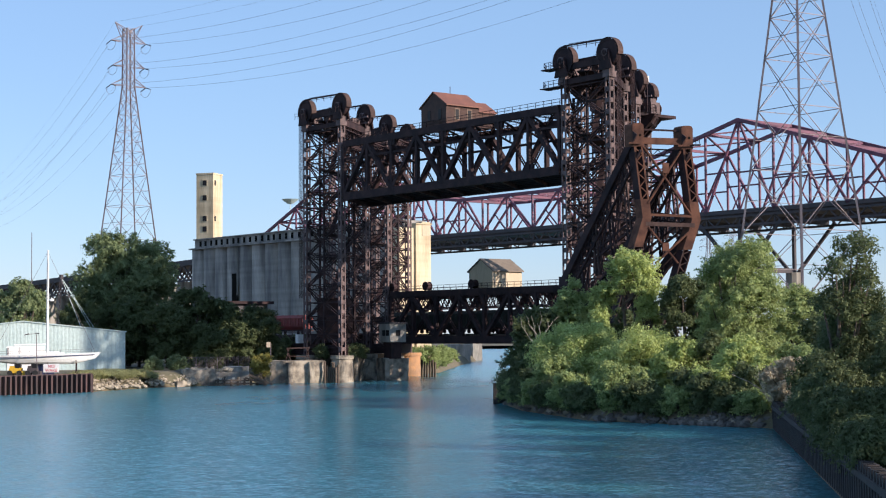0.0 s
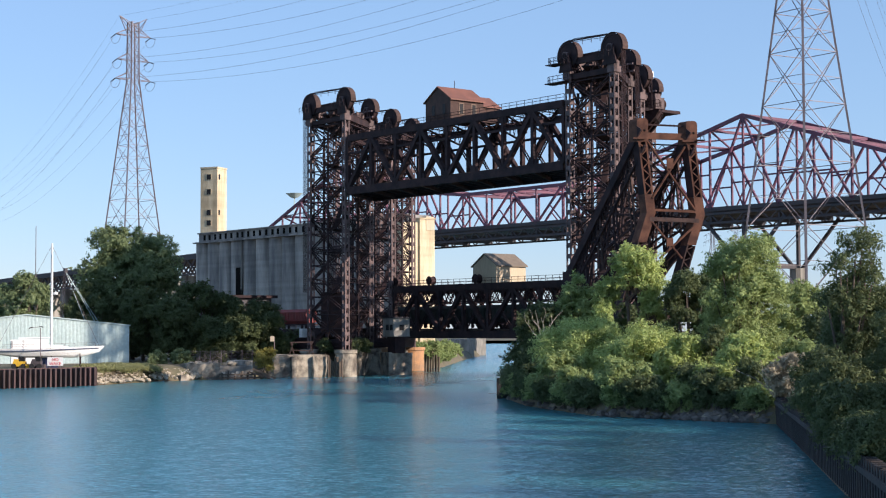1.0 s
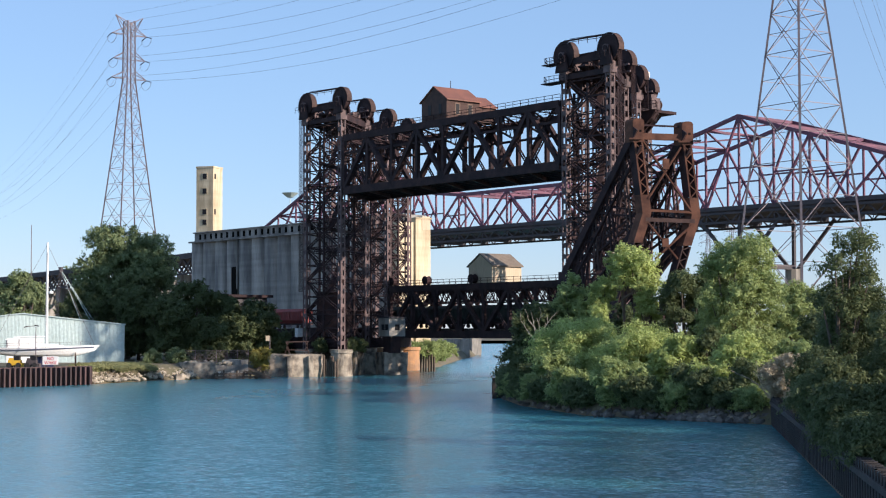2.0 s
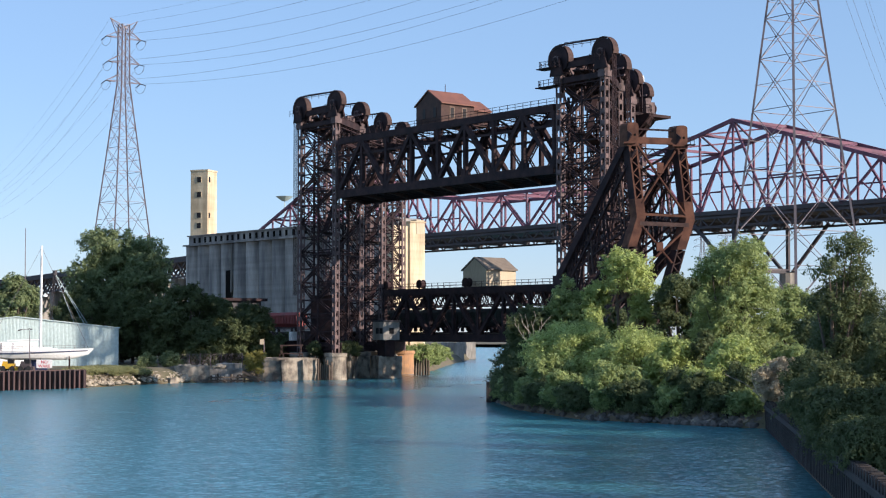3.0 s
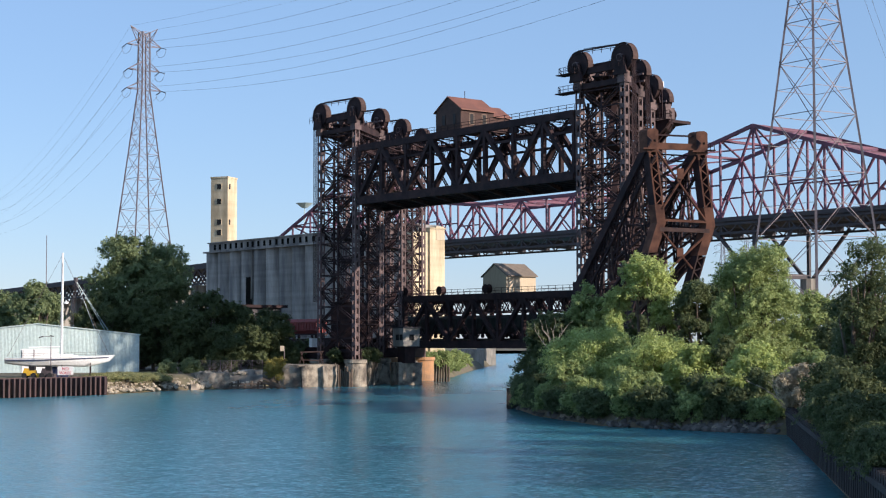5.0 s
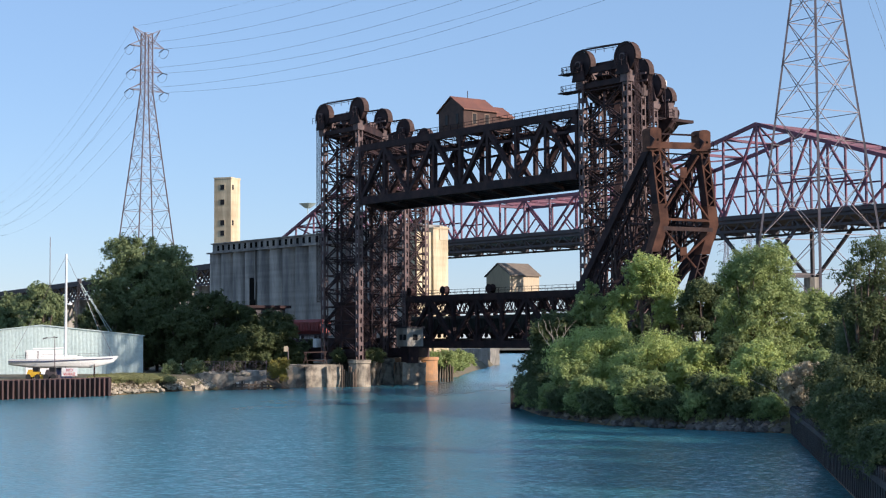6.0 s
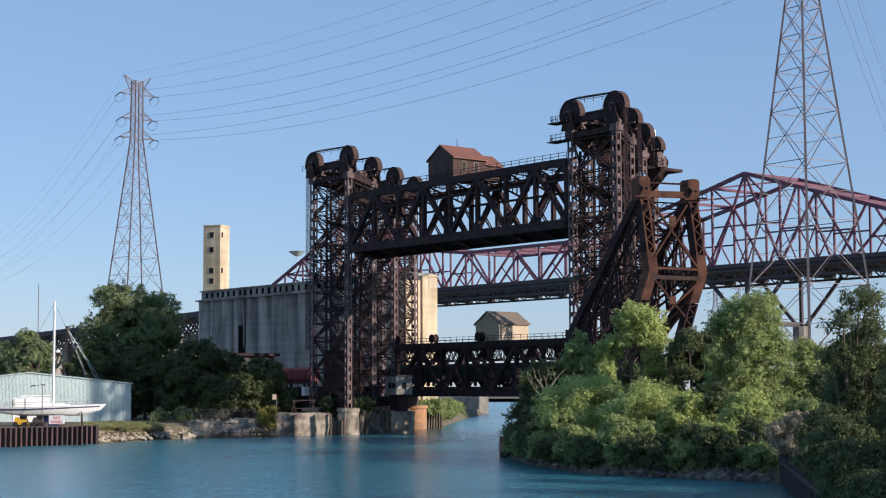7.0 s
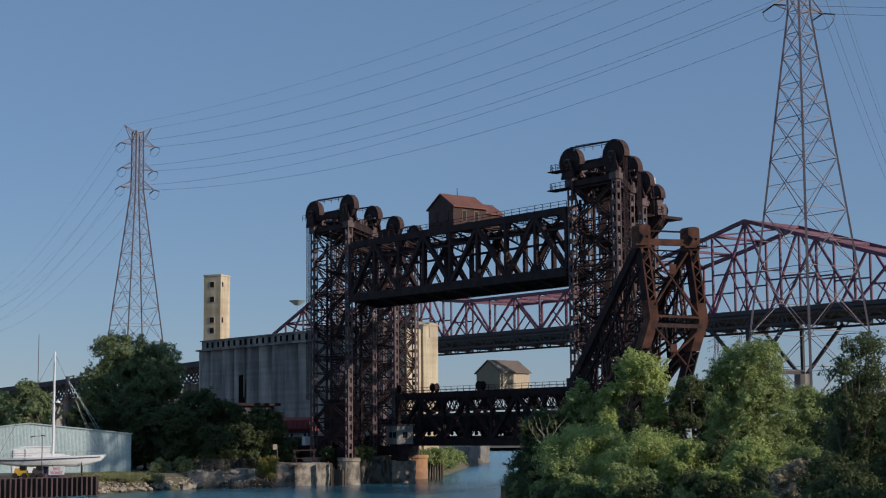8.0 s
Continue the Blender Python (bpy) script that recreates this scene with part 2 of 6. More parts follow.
class Geo:
    """Collects vertices and faces of one mesh, in world coordinates."""

    def __init__(self):
        self.v, self.f = [], []

    def add(self, verts, faces):
        k = len(self.v)
        self.v += [tuple(p) for p in verts]
        self.f += [tuple(i + k for i in q) for q in faces]
        return self

    def bar(self, p, q, w, h=None, up=(0, 0, 1)):
        """A box from p to q, w wide sideways and h high along up."""
        p, q, h = Vector(p), Vector(q), h or w
        d = (q - p).normalized()
        s = d.cross(Vector(up))
        if s.length < 1e-4:
            s = d.cross(Vector((0.6, 0.8, 0)))
        s.normalize()
        t = s.cross(d)
        s, t = s * w / 2, t * h / 2
        vs = [o + a * s + b * t for o in (p, q) for a, b in ((-1, -1), (1, -1), (1, 1), (-1, 1))]
        return self.add(vs, [(0, 1, 2, 3), (7, 6, 5, 4), (0, 4, 5, 1), (1, 5, 6, 2), (2, 6, 7, 3), (3, 7, 4, 0)])

    def prism(self, ring, z0, z1):
        """An upright prism over a plan ring of (x, y)."""
        n = len(ring)
        vs = [(x, y, z0) for x, y in ring] + [(x, y, z1) for x, y in ring]
        fs = [(i, (i + 1) % n, n + (i + 1) % n, n + i) for i in range(n)]
        return self.add(vs, fs + [tuple(range(n))[::-1], tuple(range(n, 2 * n))])

    def tube(self, p, q, r0, r1=None, n=8):
        """A round bar from p to q, r0 thick at p and r1 at q."""
        p, q, r1 = Vector(p), Vector(q), r0 if r1 is None else r1
        d = (q - p).normalized()
        s = d.cross(Vector((0, 0, 1)))
        if s.length < 1e-4:
            s = Vector((1, 0, 0))
        s.normalize()
        t = d.cross(s)
        vs = [o + r * (math.cos(a) * s + math.sin(a) * t) for o, r in ((p, r0), (q, r1)) for a in [2 * math.pi * i / n for i in range(n)]]
        fs = [(i, (i + 1) % n, n + (i + 1) % n, n + i) for i in range(n)]
        return self.add(vs, fs + [tuple(range(n))[::-1], tuple(range(n, 2 * n))])

    def lattice(self, p, q, w, face, bar=0.16, pitch=1.0, lace=0.09):
        """A laced member: two flats a width w apart in the direction face, with zigzag lacing."""
        p, q = Vector(p), Vector(q)
        d = (q - p)
        n = max(2, round(d.length / (w * pitch)))
        s = Vector(face)
        s = (s - d.normalized() * s.dot(d.normalized())).normalized() * w / 2
        up = d.cross(s).normalized()
        self.bar(p - s, q - s, bar, bar * 1.6, up)
        self.bar(p + s, q + s, bar, bar * 1.6, up)
        for i in range(n):
            a, b = p + d * (i / n), p + d * ((i + 1) / n)
            k = 1 if i % 2 else -1
            self.bar(a - s * k, b + s * k, lace, lace * 0.6, up)
        return self

    def mesh(self, name, mat, base=(0, 0, 0), smooth=False):
        me = bpy.data.meshes.new(name)
        bx, by, bz = base
        me.from_pydata([(x - bx, y - by, z - bz) for x, y, z in self.v], [], self.f)
        me.materials.append(mat)
        if smooth:
            me.shade_smooth()
        me.update()
        return me


def thing(name, base, label, category, group="", kind=""):
    ob = new(name)
    ob.location = base
    return tagged(ob, label, category, group, kind)


def spot(ob):
    return Vector(ob.location) + (spot(ob.parent) if ob.parent else Vector())


def part(name, geo, mat, parent, label="", smooth=False):
    """One mesh as a part of a thing (or of a part, whose origin is its thing's)."""
    ob = new(name, geo.mesh(name, mat, spot(parent), smooth))
    ob.parent = parent
    return tagged(ob, label)


def piece(name, mesh, parent, at):
    """A repeat of one mesh as a part, standing at a place."""
    ob = new(name, mesh)
    ob.parent = parent
    ob.location = Vector(at) - spot(parent)
    return ob


def solid(name, geo, mat, label, category="", kind="", group="", smooth=False):
    """A thing, or a piece of the setting, that is one mesh."""
    return tagged(new(name, geo.mesh(name, mat, smooth=smooth)), label, category, group, kind)


# ---- directions of the plan ----
# A runs along the railway over the river, B along the bank, C square to A.
A, B, C = Vector((-0.626, 0.779, 0)), Vector((0.244, 0.970, 0)), Vector((0.779, 0.626, 0))
CORNER = Vector((26.06, 250.95, 0))
UP = Vector((0, 0, 1))


def W(u, v, z):
    return CORNER + A * u + B * v + UP * z


def P2(p):
    return (p.x, p.y)


# ---- water, ground, banks ----
g = Geo().add([(-3000, -1500, 0), (3000, -1500, 0), (3000, 4800, 0), (-3000, 4800, 0)], [(0, 1, 2, 3)])
solid("water", g, WATER, "teal river water with small ripples", "water", "structure")

# left bank, its edge from the near quay to the far river
LEFT_EDGE = [(-240, -1500), (-180, 60), (-150, 160), (-70.5, 245), (-56.2, 261.5), (-50, 282), (-42, 290), (-33, 300), (-21, 322), (-9, 352), (-1, 386), (0.5, 415), (4, 470), (10, 545), (14, 640), (10, 900), (-40, 1100)]


def bank(name, edge, side, label, top):
    """A bank of earth behind an edge line, with a slope down into the water."""
    g = Geo()
    n = len(edge)
    rows = []
    for off, z in ((-1.5, -1.0), (0.0, 0.2), (1.6, top * 0.75), (5, top), (30, top + 0.3), (400, top + 0.6), (2500, top)):
        rows.append([(x + side * off, y, z + 0.25 * noise.noise(Vector((x * 0.2 + off, y * 0.2, 3)))) for x, y in edge])
    vs = [p for r in rows for p in r]
    fs = []
    for j in range(len(rows) - 1):
        for i in range(n - 1):
            q = (j * n + i, j * n + i + 1, (j + 1) * n + i + 1, (j + 1) * n + i)
            fs.append(q if side > 0 else q[::-1])
    g.add(vs, fs)
    return solid(name, g, EARTH, label, "ground", "structure", smooth=True)


bank("ground_west", LEFT_EDGE, -1, "earth bank with weeds and rubble", 2.6)
RIGHT_EDGE = [(9, -1500), (9, -40), (20.4, 84), (29.5, 147), (27, 150), (14.5, 163), (9, 185), (7.5, 206), (10, 235), (16, 262), (24, 300), (40, 380), (55, 480), (58, 640), (60, 900), (90, 1100)]
bank("ground_east", RIGHT_EDGE, 1, "earth bank overgrown with trees", 2.4)
g = Geo().add([(-4500, 1100, 2), (4500, 1100, 2), (4500, 4900, 6), (-4500, 4900, 6)], [(0, 1, 2, 3)])
solid("ground_far", g, EARTH, "flat land in the far distance", "ground", "structure")

# ---- lift bridges ----
SHEAVE_R, AXLE_Z = 2.3, 52.0


def disc(center, r0, r1, half, axis, spin, n=28):
    """A rimmed wheel: a drum r1 wide with raised rims r0, its axle along axis."""
    g = Geo()
    prof = [(half, r0 * 0.25), (half * 0.85, r0 * 0.3), (half * 0.85, r0 * 0.85), (half, r0 * 0.87), (half, r0), (half * 0.75, r0), (half * 0.75, r1),
            (-half * 0.75, r1), (-half * 0.75, r0), (-half, r0), (-half, r0 * 0.87), (-half * 0.85, r0 * 0.85), (-half * 0.85, r0 * 0.3), (-half, r0 * 0.25)]
    ax, e1 = Vector(axis), Vector(spin)
    vs, fs, m = [], [], len(prof)
    for i in range(n):
        a = 2 * math.pi * i / n
        d = math.cos(a) * e1 + math.sin(a) * UP
        vs += [Vector(center) + ax * h + d * r for h, r in prof]
    for i in range(n):
        for k in range(m - 1):
            a, b = i * m, ((i + 1) % n) * m
            fs.append((a + k, b + k, b + k + 1, a + k + 1))
    fs.append(tuple(i * m for i in range(n))[::-1])
    fs.append(tuple(i * m + m - 1 for i in range(n)))
    return g.add(vs, fs)


def railing(g, p, q, h=1.1, post=2.0, t=0.07):
    p, q = Vector(p), Vector(q)
    n = max(1, round((q - p).length / post))
    for i in range(n + 1):
        a = p.lerp(q, i / n)
        g.bar(a, a + UP * h, t)
    for k in (0.5, 1.0):
        g.bar(p + UP * h * k, q + UP * h * k, t)
    return g


def batten_mesh():
    g = Geo().bar((0, 0, -0.36), (0, 0, 0.36), 0.95, 0.95, A)
    return g.mesh("batten_plate", BATTEN)


BATTENS = batten_mesh()


def tower(u0, u1, v0, v1, base, label):
    """A laced steel tower on four legs, with sheaves on top."""
    t = thing("bridge_tower", W((u0 + u1) / 2, (v0 + v1) / 2, base), label, "bridge tower", "lift bridge towers")
    top = AXLE_Z - SHEAVE_R + 0.5
    for u in (u0, u1):
        for v in (v0, v1):
            corner = [(-0.42, -0.42), (0.42, -0.42), (0.42, 0.42), (-0.42, 0.42)]
            leg = None
            for a, c in corner:
                g = Geo().bar(W(u, v, base) + A * a + C * c, W(u, v, top) + A * a + C * c, 0.22, 0.22, A)
                if leg:
                    part("corner_angle", g, BATTEN, leg)
                else:
                    leg = part("leg", g, BATTEN, t)
            z = base + 1.2
            while z < top - 2:
                piece("batten_plate", BATTENS, leg, W(u, v, z))
                z += 1.75
            g = Geo().bar(W(u, v, top - 2.0), W(u, v, top + 0.1), 1.5, 1.5, A)
            part("bearing_block", g, BATTEN, t, "faded tan bearing block")
    n = 7
    zs = [base + 1 + (top - 3 - base) * i / n for i in range(n + 1)]
    faces = [((u0, v0), (u1, v0)), ((u0, v1), (u1, v1)), ((u0, v0), (u0, v1)), ((u1, v0), (u1, v1))]
    for p, q in faces:
        across = (W(*q, 0) - W(*p, 0)).normalized()
        for i, z in enumerate(zs):
            part("strut", Geo().lattice(W(*p, z), W(*q, z), 0.8, UP, 0.16, 1.1, 0.08), STEEL, t)
            if i < n:
                z2 = zs[i + 1]
                part("brace", Geo().lattice(W(*p, z), W(*q, z2), 0.5, UP, 0.13, 1.7, 0.07), STEEL, t)
                part("brace", Geo().lattice(W(*p, z2), W(*q, z), 0.5, UP, 0.13, 1.7, 0.07), STEEL, t)
                mid = (z + z2) / 2
                g = Geo().bar(W(*p, mid), W(*q, mid), 0.16, 0.22)
                part("tie", g, STEEL, t)
    for z in zs[1::2]:
        g = Geo().lattice(W(u0, v0, z), W(u1, v1, z), 0.6, UP, 0.15, 1.0)
        part("brace", g.lattice(W(u1, v0, z), W(u0, v1, z), 0.6, UP, 0.15, 1.0), STEEL, t)
    # inner posts and the laced frame across the middle
    um, vm = (u0 + u1) / 2, (v0 + v1) / 2
    for u, v in ((um, v0), (um, v1), (u0, vm), (u1, vm)):
        part("post", Geo().bar(W(u, v, base + 1), W(u, v, top - 3), 0.34, 0.34, A), STEEL, t)
    for i in range(n):
        z, z2 = zs[i], zs[i + 1]
        part("strut", Geo().lattice(W(u0, vm, z), W(u1, vm, z), 0.7, UP, 0.14, 1.3, 0.08), STEEL, t)
        part("brace", Geo().bar(W(u0, vm, z), W(u1, vm, z2), 0.2, 0.24), STEEL, t)
    # head girders and sheaves
    for v in (v0, v1):
        g = Geo().bar(W(u0, v, AXLE_Z - 1.0), W(u1, v, AXLE_Z - 1.0), 0.5, 1.0)
        g.bar(W(u0, v, AXLE_Z - 3.4), W(u1, v, AXLE_Z - 3.4), 0.6, 0.8)
        part("head_girder", g, STEEL, t)
        for u in (u0, u1):
            s = part("sheave", disc(W(u, v, AXLE_Z), SHEAVE_R * 0.97, SHEAVE_R * 0.9, 0.5, C, A), STEEL, t, "dark rusty sheave wheel")
            hood = [W(u, v, AXLE_Z) + C * 0.1 + (A * math.cos(a) + UP * math.sin(a)) * (SHEAVE_R + 0.05) for a in [math.pi * k / 14 - 0.25 for k in range(17)]]
            g = Geo()
            for p in hood:
                o = (p - W(u, v, AXLE_Z)).normalized() * 0.09
                g.v += [tuple(q) for q in (p - C * 0.57, p + C * 0.57, p + C * 0.57 + o, p - C * 0.57 + o)]
            g.f += [(4 * k + m, 4 * k + (m + 1) % 4, 4 * k + 4 + (m + 1) % 4, 4 * k + 4 + m) for k in range(len(hood) - 1) for m in range(4)]
            g.f += [(3, 2, 1, 0), tuple(4 * len(hood) - 4 + m for m in range(4))]
            # Browner than the shaded wheel face: the rim's sunlight is put into colour.
            part("hood", g, RUSTDARK, s, "sheave hood in the sunlit brown of the rim")
            for k in (-1, 1):
                o = W(u, v, AXLE_Z) + C * k * 0.85
                ring = [o + A * a + UP * z for a, z in ((-1.5, -2.6), (1.5, -2.6), (0.75, 0.35), (-0.75, 0.35))]
                vs = [p - C * 0.14 for p in ring] + [p + C * 0.14 for p in ring]
                part("pedestal", Geo().add(vs, [(3, 2, 1, 0), (4, 5, 6, 7), (0, 1, 5, 4), (1, 2, 6, 5), (2, 3, 7, 6), (3, 0, 4, 7)]), STEEL, t)
                part("bearing_cap", Geo().tube(o - C * 0.25, o + C * 0.25, 0.62, n=12), BATTEN, t, "faded tan bearing cap")
            for z, reach in ((-0.35, 2.3), (-1.55, 2.6)) if v > v0 else ():
                part("tie_beam", Geo().bar(W(u, v, AXLE_Z + z) - C * 1.15 - A * reach, W(u, v, AXLE_Z + z) - C * 1.15 + A * reach, 0.22, 0.3), BATTEN, t)
            part("access_rail", railing(Geo(), W(u, v, AXLE_Z - 1.4) - C * 1.7 - A * 1.6, W(u, v, AXLE_Z - 1.4) - C * 1.7 + A * 1.6, 1.1, 1.2, 0.06), STEEL, t)
            part("axle", Geo().tube(W(u, v, AXLE_Z) - C * 1.2, W(u, v, AXLE_Z) + C * 1.2, 0.42, n=12), STEEL, s)
        part("railing", railing(Geo(), W(u0 + 1, v, AXLE_Z + 1.4), W(u1 - 1, v, AXLE_Z + 1.7), 1.0, 2.2), STEEL, t)
        part("guard_beam", Geo().bar(W(u0, v, AXLE_Z + 2.2) - C * 0.2, W(u1, v, AXLE_Z + 2.45) - C * 0.2, 0.25, 0.22), STEEL, t)
        part("bearing_frame", Geo().bar(W(u0 + 0.3, v, AXLE_Z - 0.2) + C * 1.3, W(u1 - 0.3, v, AXLE_Z - 0.2) + C * 1.3, 0.5, 0.9), STEEL, t)
        part("cross_frame", Geo().lattice(W(u0, v, AXLE_Z - 2.2), W(u1, v, AXLE_Z - 2.2), 1.6, UP, 0.2, 0.6, 0.14), STEEL, t)
    mid = (u0 + u1) / 2
    for k, (du, zz) in enumerate(((-1.8, AXLE_Z - 1.2), (1.9, AXLE_Z - 1.5), (0, AXLE_Z - 4.6))):
        q = W(mid + du, v0 + (v1 - v0) * (0.32 + 0.18 * k), zz)
        part("machinery_box", Geo().bar(q - UP * 0.9, q + UP * 0.9, 2.2, 1.5, A), RUSTDARK, t, "dark rusty machinery housing")
    for k in range(4):
        q = W(mid + (u1 - u0) * 0.3 * (-1) ** k, v0 + (v1 - v0) * (0.12 + 0.23 * k), AXLE_Z - 2.3)
        part("gear_case", Geo().bar(q, q + UP * (1.3 + 0.4 * (k % 2)), 1.9, 1.3, A), BATTEN, t, "faded tan gear case")
    for u in (u0 + 1.2, u1 - 1.2):
        part("railing", railing(Geo(), W(u, v0, AXLE_Z - 2.0), W(u, v1, AXLE_Z - 2.0), 1.1, 1.6), STEEL, t)
        part("catwalk", Geo().bar(W(u, v0, AXLE_Z - 2.1), W(u, v1, AXLE_Z - 2.1), 1.6, 0.12), STEEL, t)
    for k in range(3):
        z = base + (top - base) * (0.24 + 0.27 * k)
        g = Geo().bar(W(mid, v0 - 0.6, z), W(mid, v1 + 0.6, z), 2.4, 0.14)
        part("landing", railing(g, W(mid + 1.2, v0 - 0.6, z), W(mid + 1.2, v1 + 0.6, z), 1.1, 2.0, 0.07), STEEL, t)
        part("stair", Geo().bar(W(mid - 1, v0 + 2, z), W(mid - 1, v1 - 2, z + (top - base) * 0.25), 0.9, 0.16), STEEL, t)
    for u in (u0, u1):
        g = Geo().bar(W(u, v0, AXLE_Z - 3.0), W(u, v1, AXLE_Z - 3.0), 0.5, 1.2)
        part("head_girder", g, STEEL, t)
    g = Geo().bar(W((u0 + u1) / 2, v0 - 0.5, AXLE_Z - 2.2), W((u0 + u1) / 2, v1 + 0.5, AXLE_Z - 2.2), 3.0, 0.15)
    part("walkway", g, STEEL, t)
    return t


RUSTDARK = material("dark_rust", (0.055, 0.036, 0.033), 0.8, 0.0, (0.10, 0.062, 0.052), 1.0, 0.8, 0.2, spec=0.2)
UR, UL, V1, V2, V3, V4 = (0.3, 10.3), (72.0, 83.6), 0.0, 15.7, 31.4, 47.1
for v0, v1 in ((V1, V2), (V3, V4)):
    tower(*UR, v0, v1, 3.2, "dark rusted steel lift bridge tower among trees")
    tower(*UL, v0, v1, 5.0, "dark rusted steel lift bridge tower on concrete piers")


def lift_span(va, vb, zb, zt, label, low=False):
    """A through truss lift span between the towers."""
    s = thing("lift_span", W(41, (va + vb) / 2, zb), label, "bridge span", "lift spans")
    ua, ub, n = 11.6, 71.0, 8
    us = [ua + (ub - ua) * i / n for i in range(n + 1)]
    for v in (va, vb):
        part("bottom_chord", Geo().bar(W(ua, v, zb + 0.7), W(ub, v, zb + 0.7), 0.8, 1.4), STEEL, s)
        part("top_chord", Geo().bar(W(ua, v, zt - 0.6), W(ub, v, zt - 0.6), 0.8, 1.2), STEEL, s)
        for i, u in enumerate(us):
            part("vertical", Geo().bar(W(u, v, zb + 1), W(u, v, zt - 1), 0.75, 0.6, A), STEEL, s)
            part("gusset", Geo().bar(W(u, v, zb + 1.2), W(u, v, zb + 2.3), 0.5, 2.0, A), STEEL, s)
            part("gusset", Geo().bar(W(u, v, zt - 2.2), W(u, v, zt - 1.1), 0.5, 2.0, A), STEEL, s)
            if i < n:
                lo, hi = (u, us[i + 1]) if i % 2 == 0 else (us[i + 1], u)
                part("diagonal", Geo().bar(W(lo, v, zb + 1), W(hi, v, zt - 1), 0.85, 0.7), STEEL, s)
                part("sub_diagonal", Geo().lattice(W(hi, v, zb + 1.0), W((lo + hi) / 2, v, (zb + zt) / 2), 0.45, UP, 0.14), STEEL, s)
        part("railing", railing(Geo(), W(ua, v, zt), W(ub, v, zt), 1.0, 1.9), STEEL, s)
        part("lattice_strut", Geo().lattice(W(ua, v, zt - 2.4), W(ub, v, zt - 2.4), 2.2, UP, 0.2, 0.75, 0.16).lattice(W(ub, v, zt - 2.4), W(ua, v, zt - 2.4), 2.2, -UP, 0.1, 0.75, 0.16) if low else Geo().bar(W(ua, v, zt - 3.4), W(ub, v, zt - 3.4), 0.3, 0.4), STEEL, s)
    for i, u in enumerate(us):
        part("floor_beam", Geo().bar(W(u, va, zb + 0.8), W(u, vb, zb + 0.8), 0.5, 1.5), STEEL, s)
        part("sway_frame", Geo().lattice(W(u, va, zt - 2.1), W(u, vb, zt - 2.1), 2.9, UP, 0.22, 0.6, 0.15).lattice(W(u, vb, zt - 2.1), W(u, va, zt - 2.1), 2.9, -UP, 0.2, 0.6, 0.15), STEEL, s)
        if i < n:
            part("top_lateral", Geo().lattice(W(u, va, zt - 0.5), W(us[i + 1], vb, zt - 0.5), 0.6, UP, 0.15), STEEL, s)
            part("top_lateral", Geo().lattice(W(us[i + 1], va, zt - 0.5), W(u, vb, zt - 0.5), 0.6, UP, 0.15), STEEL, s)
    for k in range(6):
        f = (k + 0.5) / 6
        v = va + (vb - va) * f
        part("stringer", Geo().bar(W(ua, v, zb + 1.0), W(ub, v, zb + 1.0), 0.4, 1.0), STEEL, s)
    m, w = 100, B * (vb - va - 4) / 2
    me = Geo().bar(-w, w, 0.3, 0.24).mesh("sleeper", TIMBER)
    for k in range(m):
        piece("sleeper", me, s, W(ua + (ub - ua) * (k + 0.5) / m, (va + vb) / 2, zb + 1.65))
    for k in (0.25, 0.37, 0.63, 0.75):
        v = va + (vb - va) * k
        part("rail", Geo().bar(W(ua, v, zb + 1.85), W(ub, v, zb + 1.85), 0.12, 0.17), STEEL, s)
    return s


for z, uu in ((50.9, 13.2), (47.9, 13.4)):
    bal = thing("tower_balcony", W(uu, 0, z), "small railed steel balcony on the tower", "balcony", "tower balconies")
    part("floor", Geo().bar(W(10.3, -0.6, z), W(uu + 1.6, -0.6, z), 2.0, 0.14), STEEL, bal)
    part("railing", railing(Geo(), W(10.3, -1.6, z), W(uu + 1.6, -1.6, z), 1.1, 1.1), STEEL, bal)
    part("railing", railing(Geo(), W(uu + 1.6, -1.6, z), W(uu + 1.6, 0.4, z), 1.1, 1.0), STEEL, bal)
plat = thing("tower_platform", W(-1.5, 40, 47), "railed platform with a machinery housing on the tower", "platform")
part("floor", Geo().bar(W(-3.6, 40, 47), W(0.4, 40, 47), 9, 0.5), STEEL, plat)
for v in (36.2, 39.8, 43.4):
    part("bracket", Geo().bar(W(-3.4, v, 46.6), W(0.3, v, 43.8), 0.3, 0.5), STEEL, plat)
part("apron", Geo().add([W(-3.6, 35.5, 46.8), W(-3.6, 44.5, 46.8), W(0.3, 44.5, 46.8), W(0.3, 35.5, 46.8), W(-2.4, 35.9, 45.5), W(-2.4, 44.1, 45.5), W(0.3, 44.1, 44.6), W(0.3, 35.9, 44.6)],
                        [(0, 1, 2, 3), (7, 6, 5, 4), (0, 4, 5, 1), (1, 5, 6, 2), (2, 6, 7, 3), (3, 7, 4, 0)]), STEEL, plat)
for a, b in ((W(-3.5, 35.6, 47.2), W(-3.5, 44.4, 47.2)), (W(-3.5, 35.6, 47.2), W(0.3, 35.6, 47.2))):
    part("railing", railing(Geo(), a, b, 1.2, 1.2), STEEL, plat)
part("housing", Geo().bar(W(-1.9, 38.5, 47.2), W(-1.9, 38.5, 49.2), 2.2, 2.6, A).bar(W(-1.9, 38.5, 49.2), W(-1.9, 38.5, 49.9), 1.4, 1.6, A), BATTEN, plat, "faded tan machinery housing")
part("gear_drum", disc(W(-2.6, 41.5, 48.4), 1.0, 0.8, 0.7, C, A, 18), RUSTDARK, plat)
part("beacon", Geo().tube(W(-1.6, 36.0, 52.6), W(-1.6, 36.0, 53.6), 0.42, 0.36, 10), WHITE, plat, "white beacon drum")
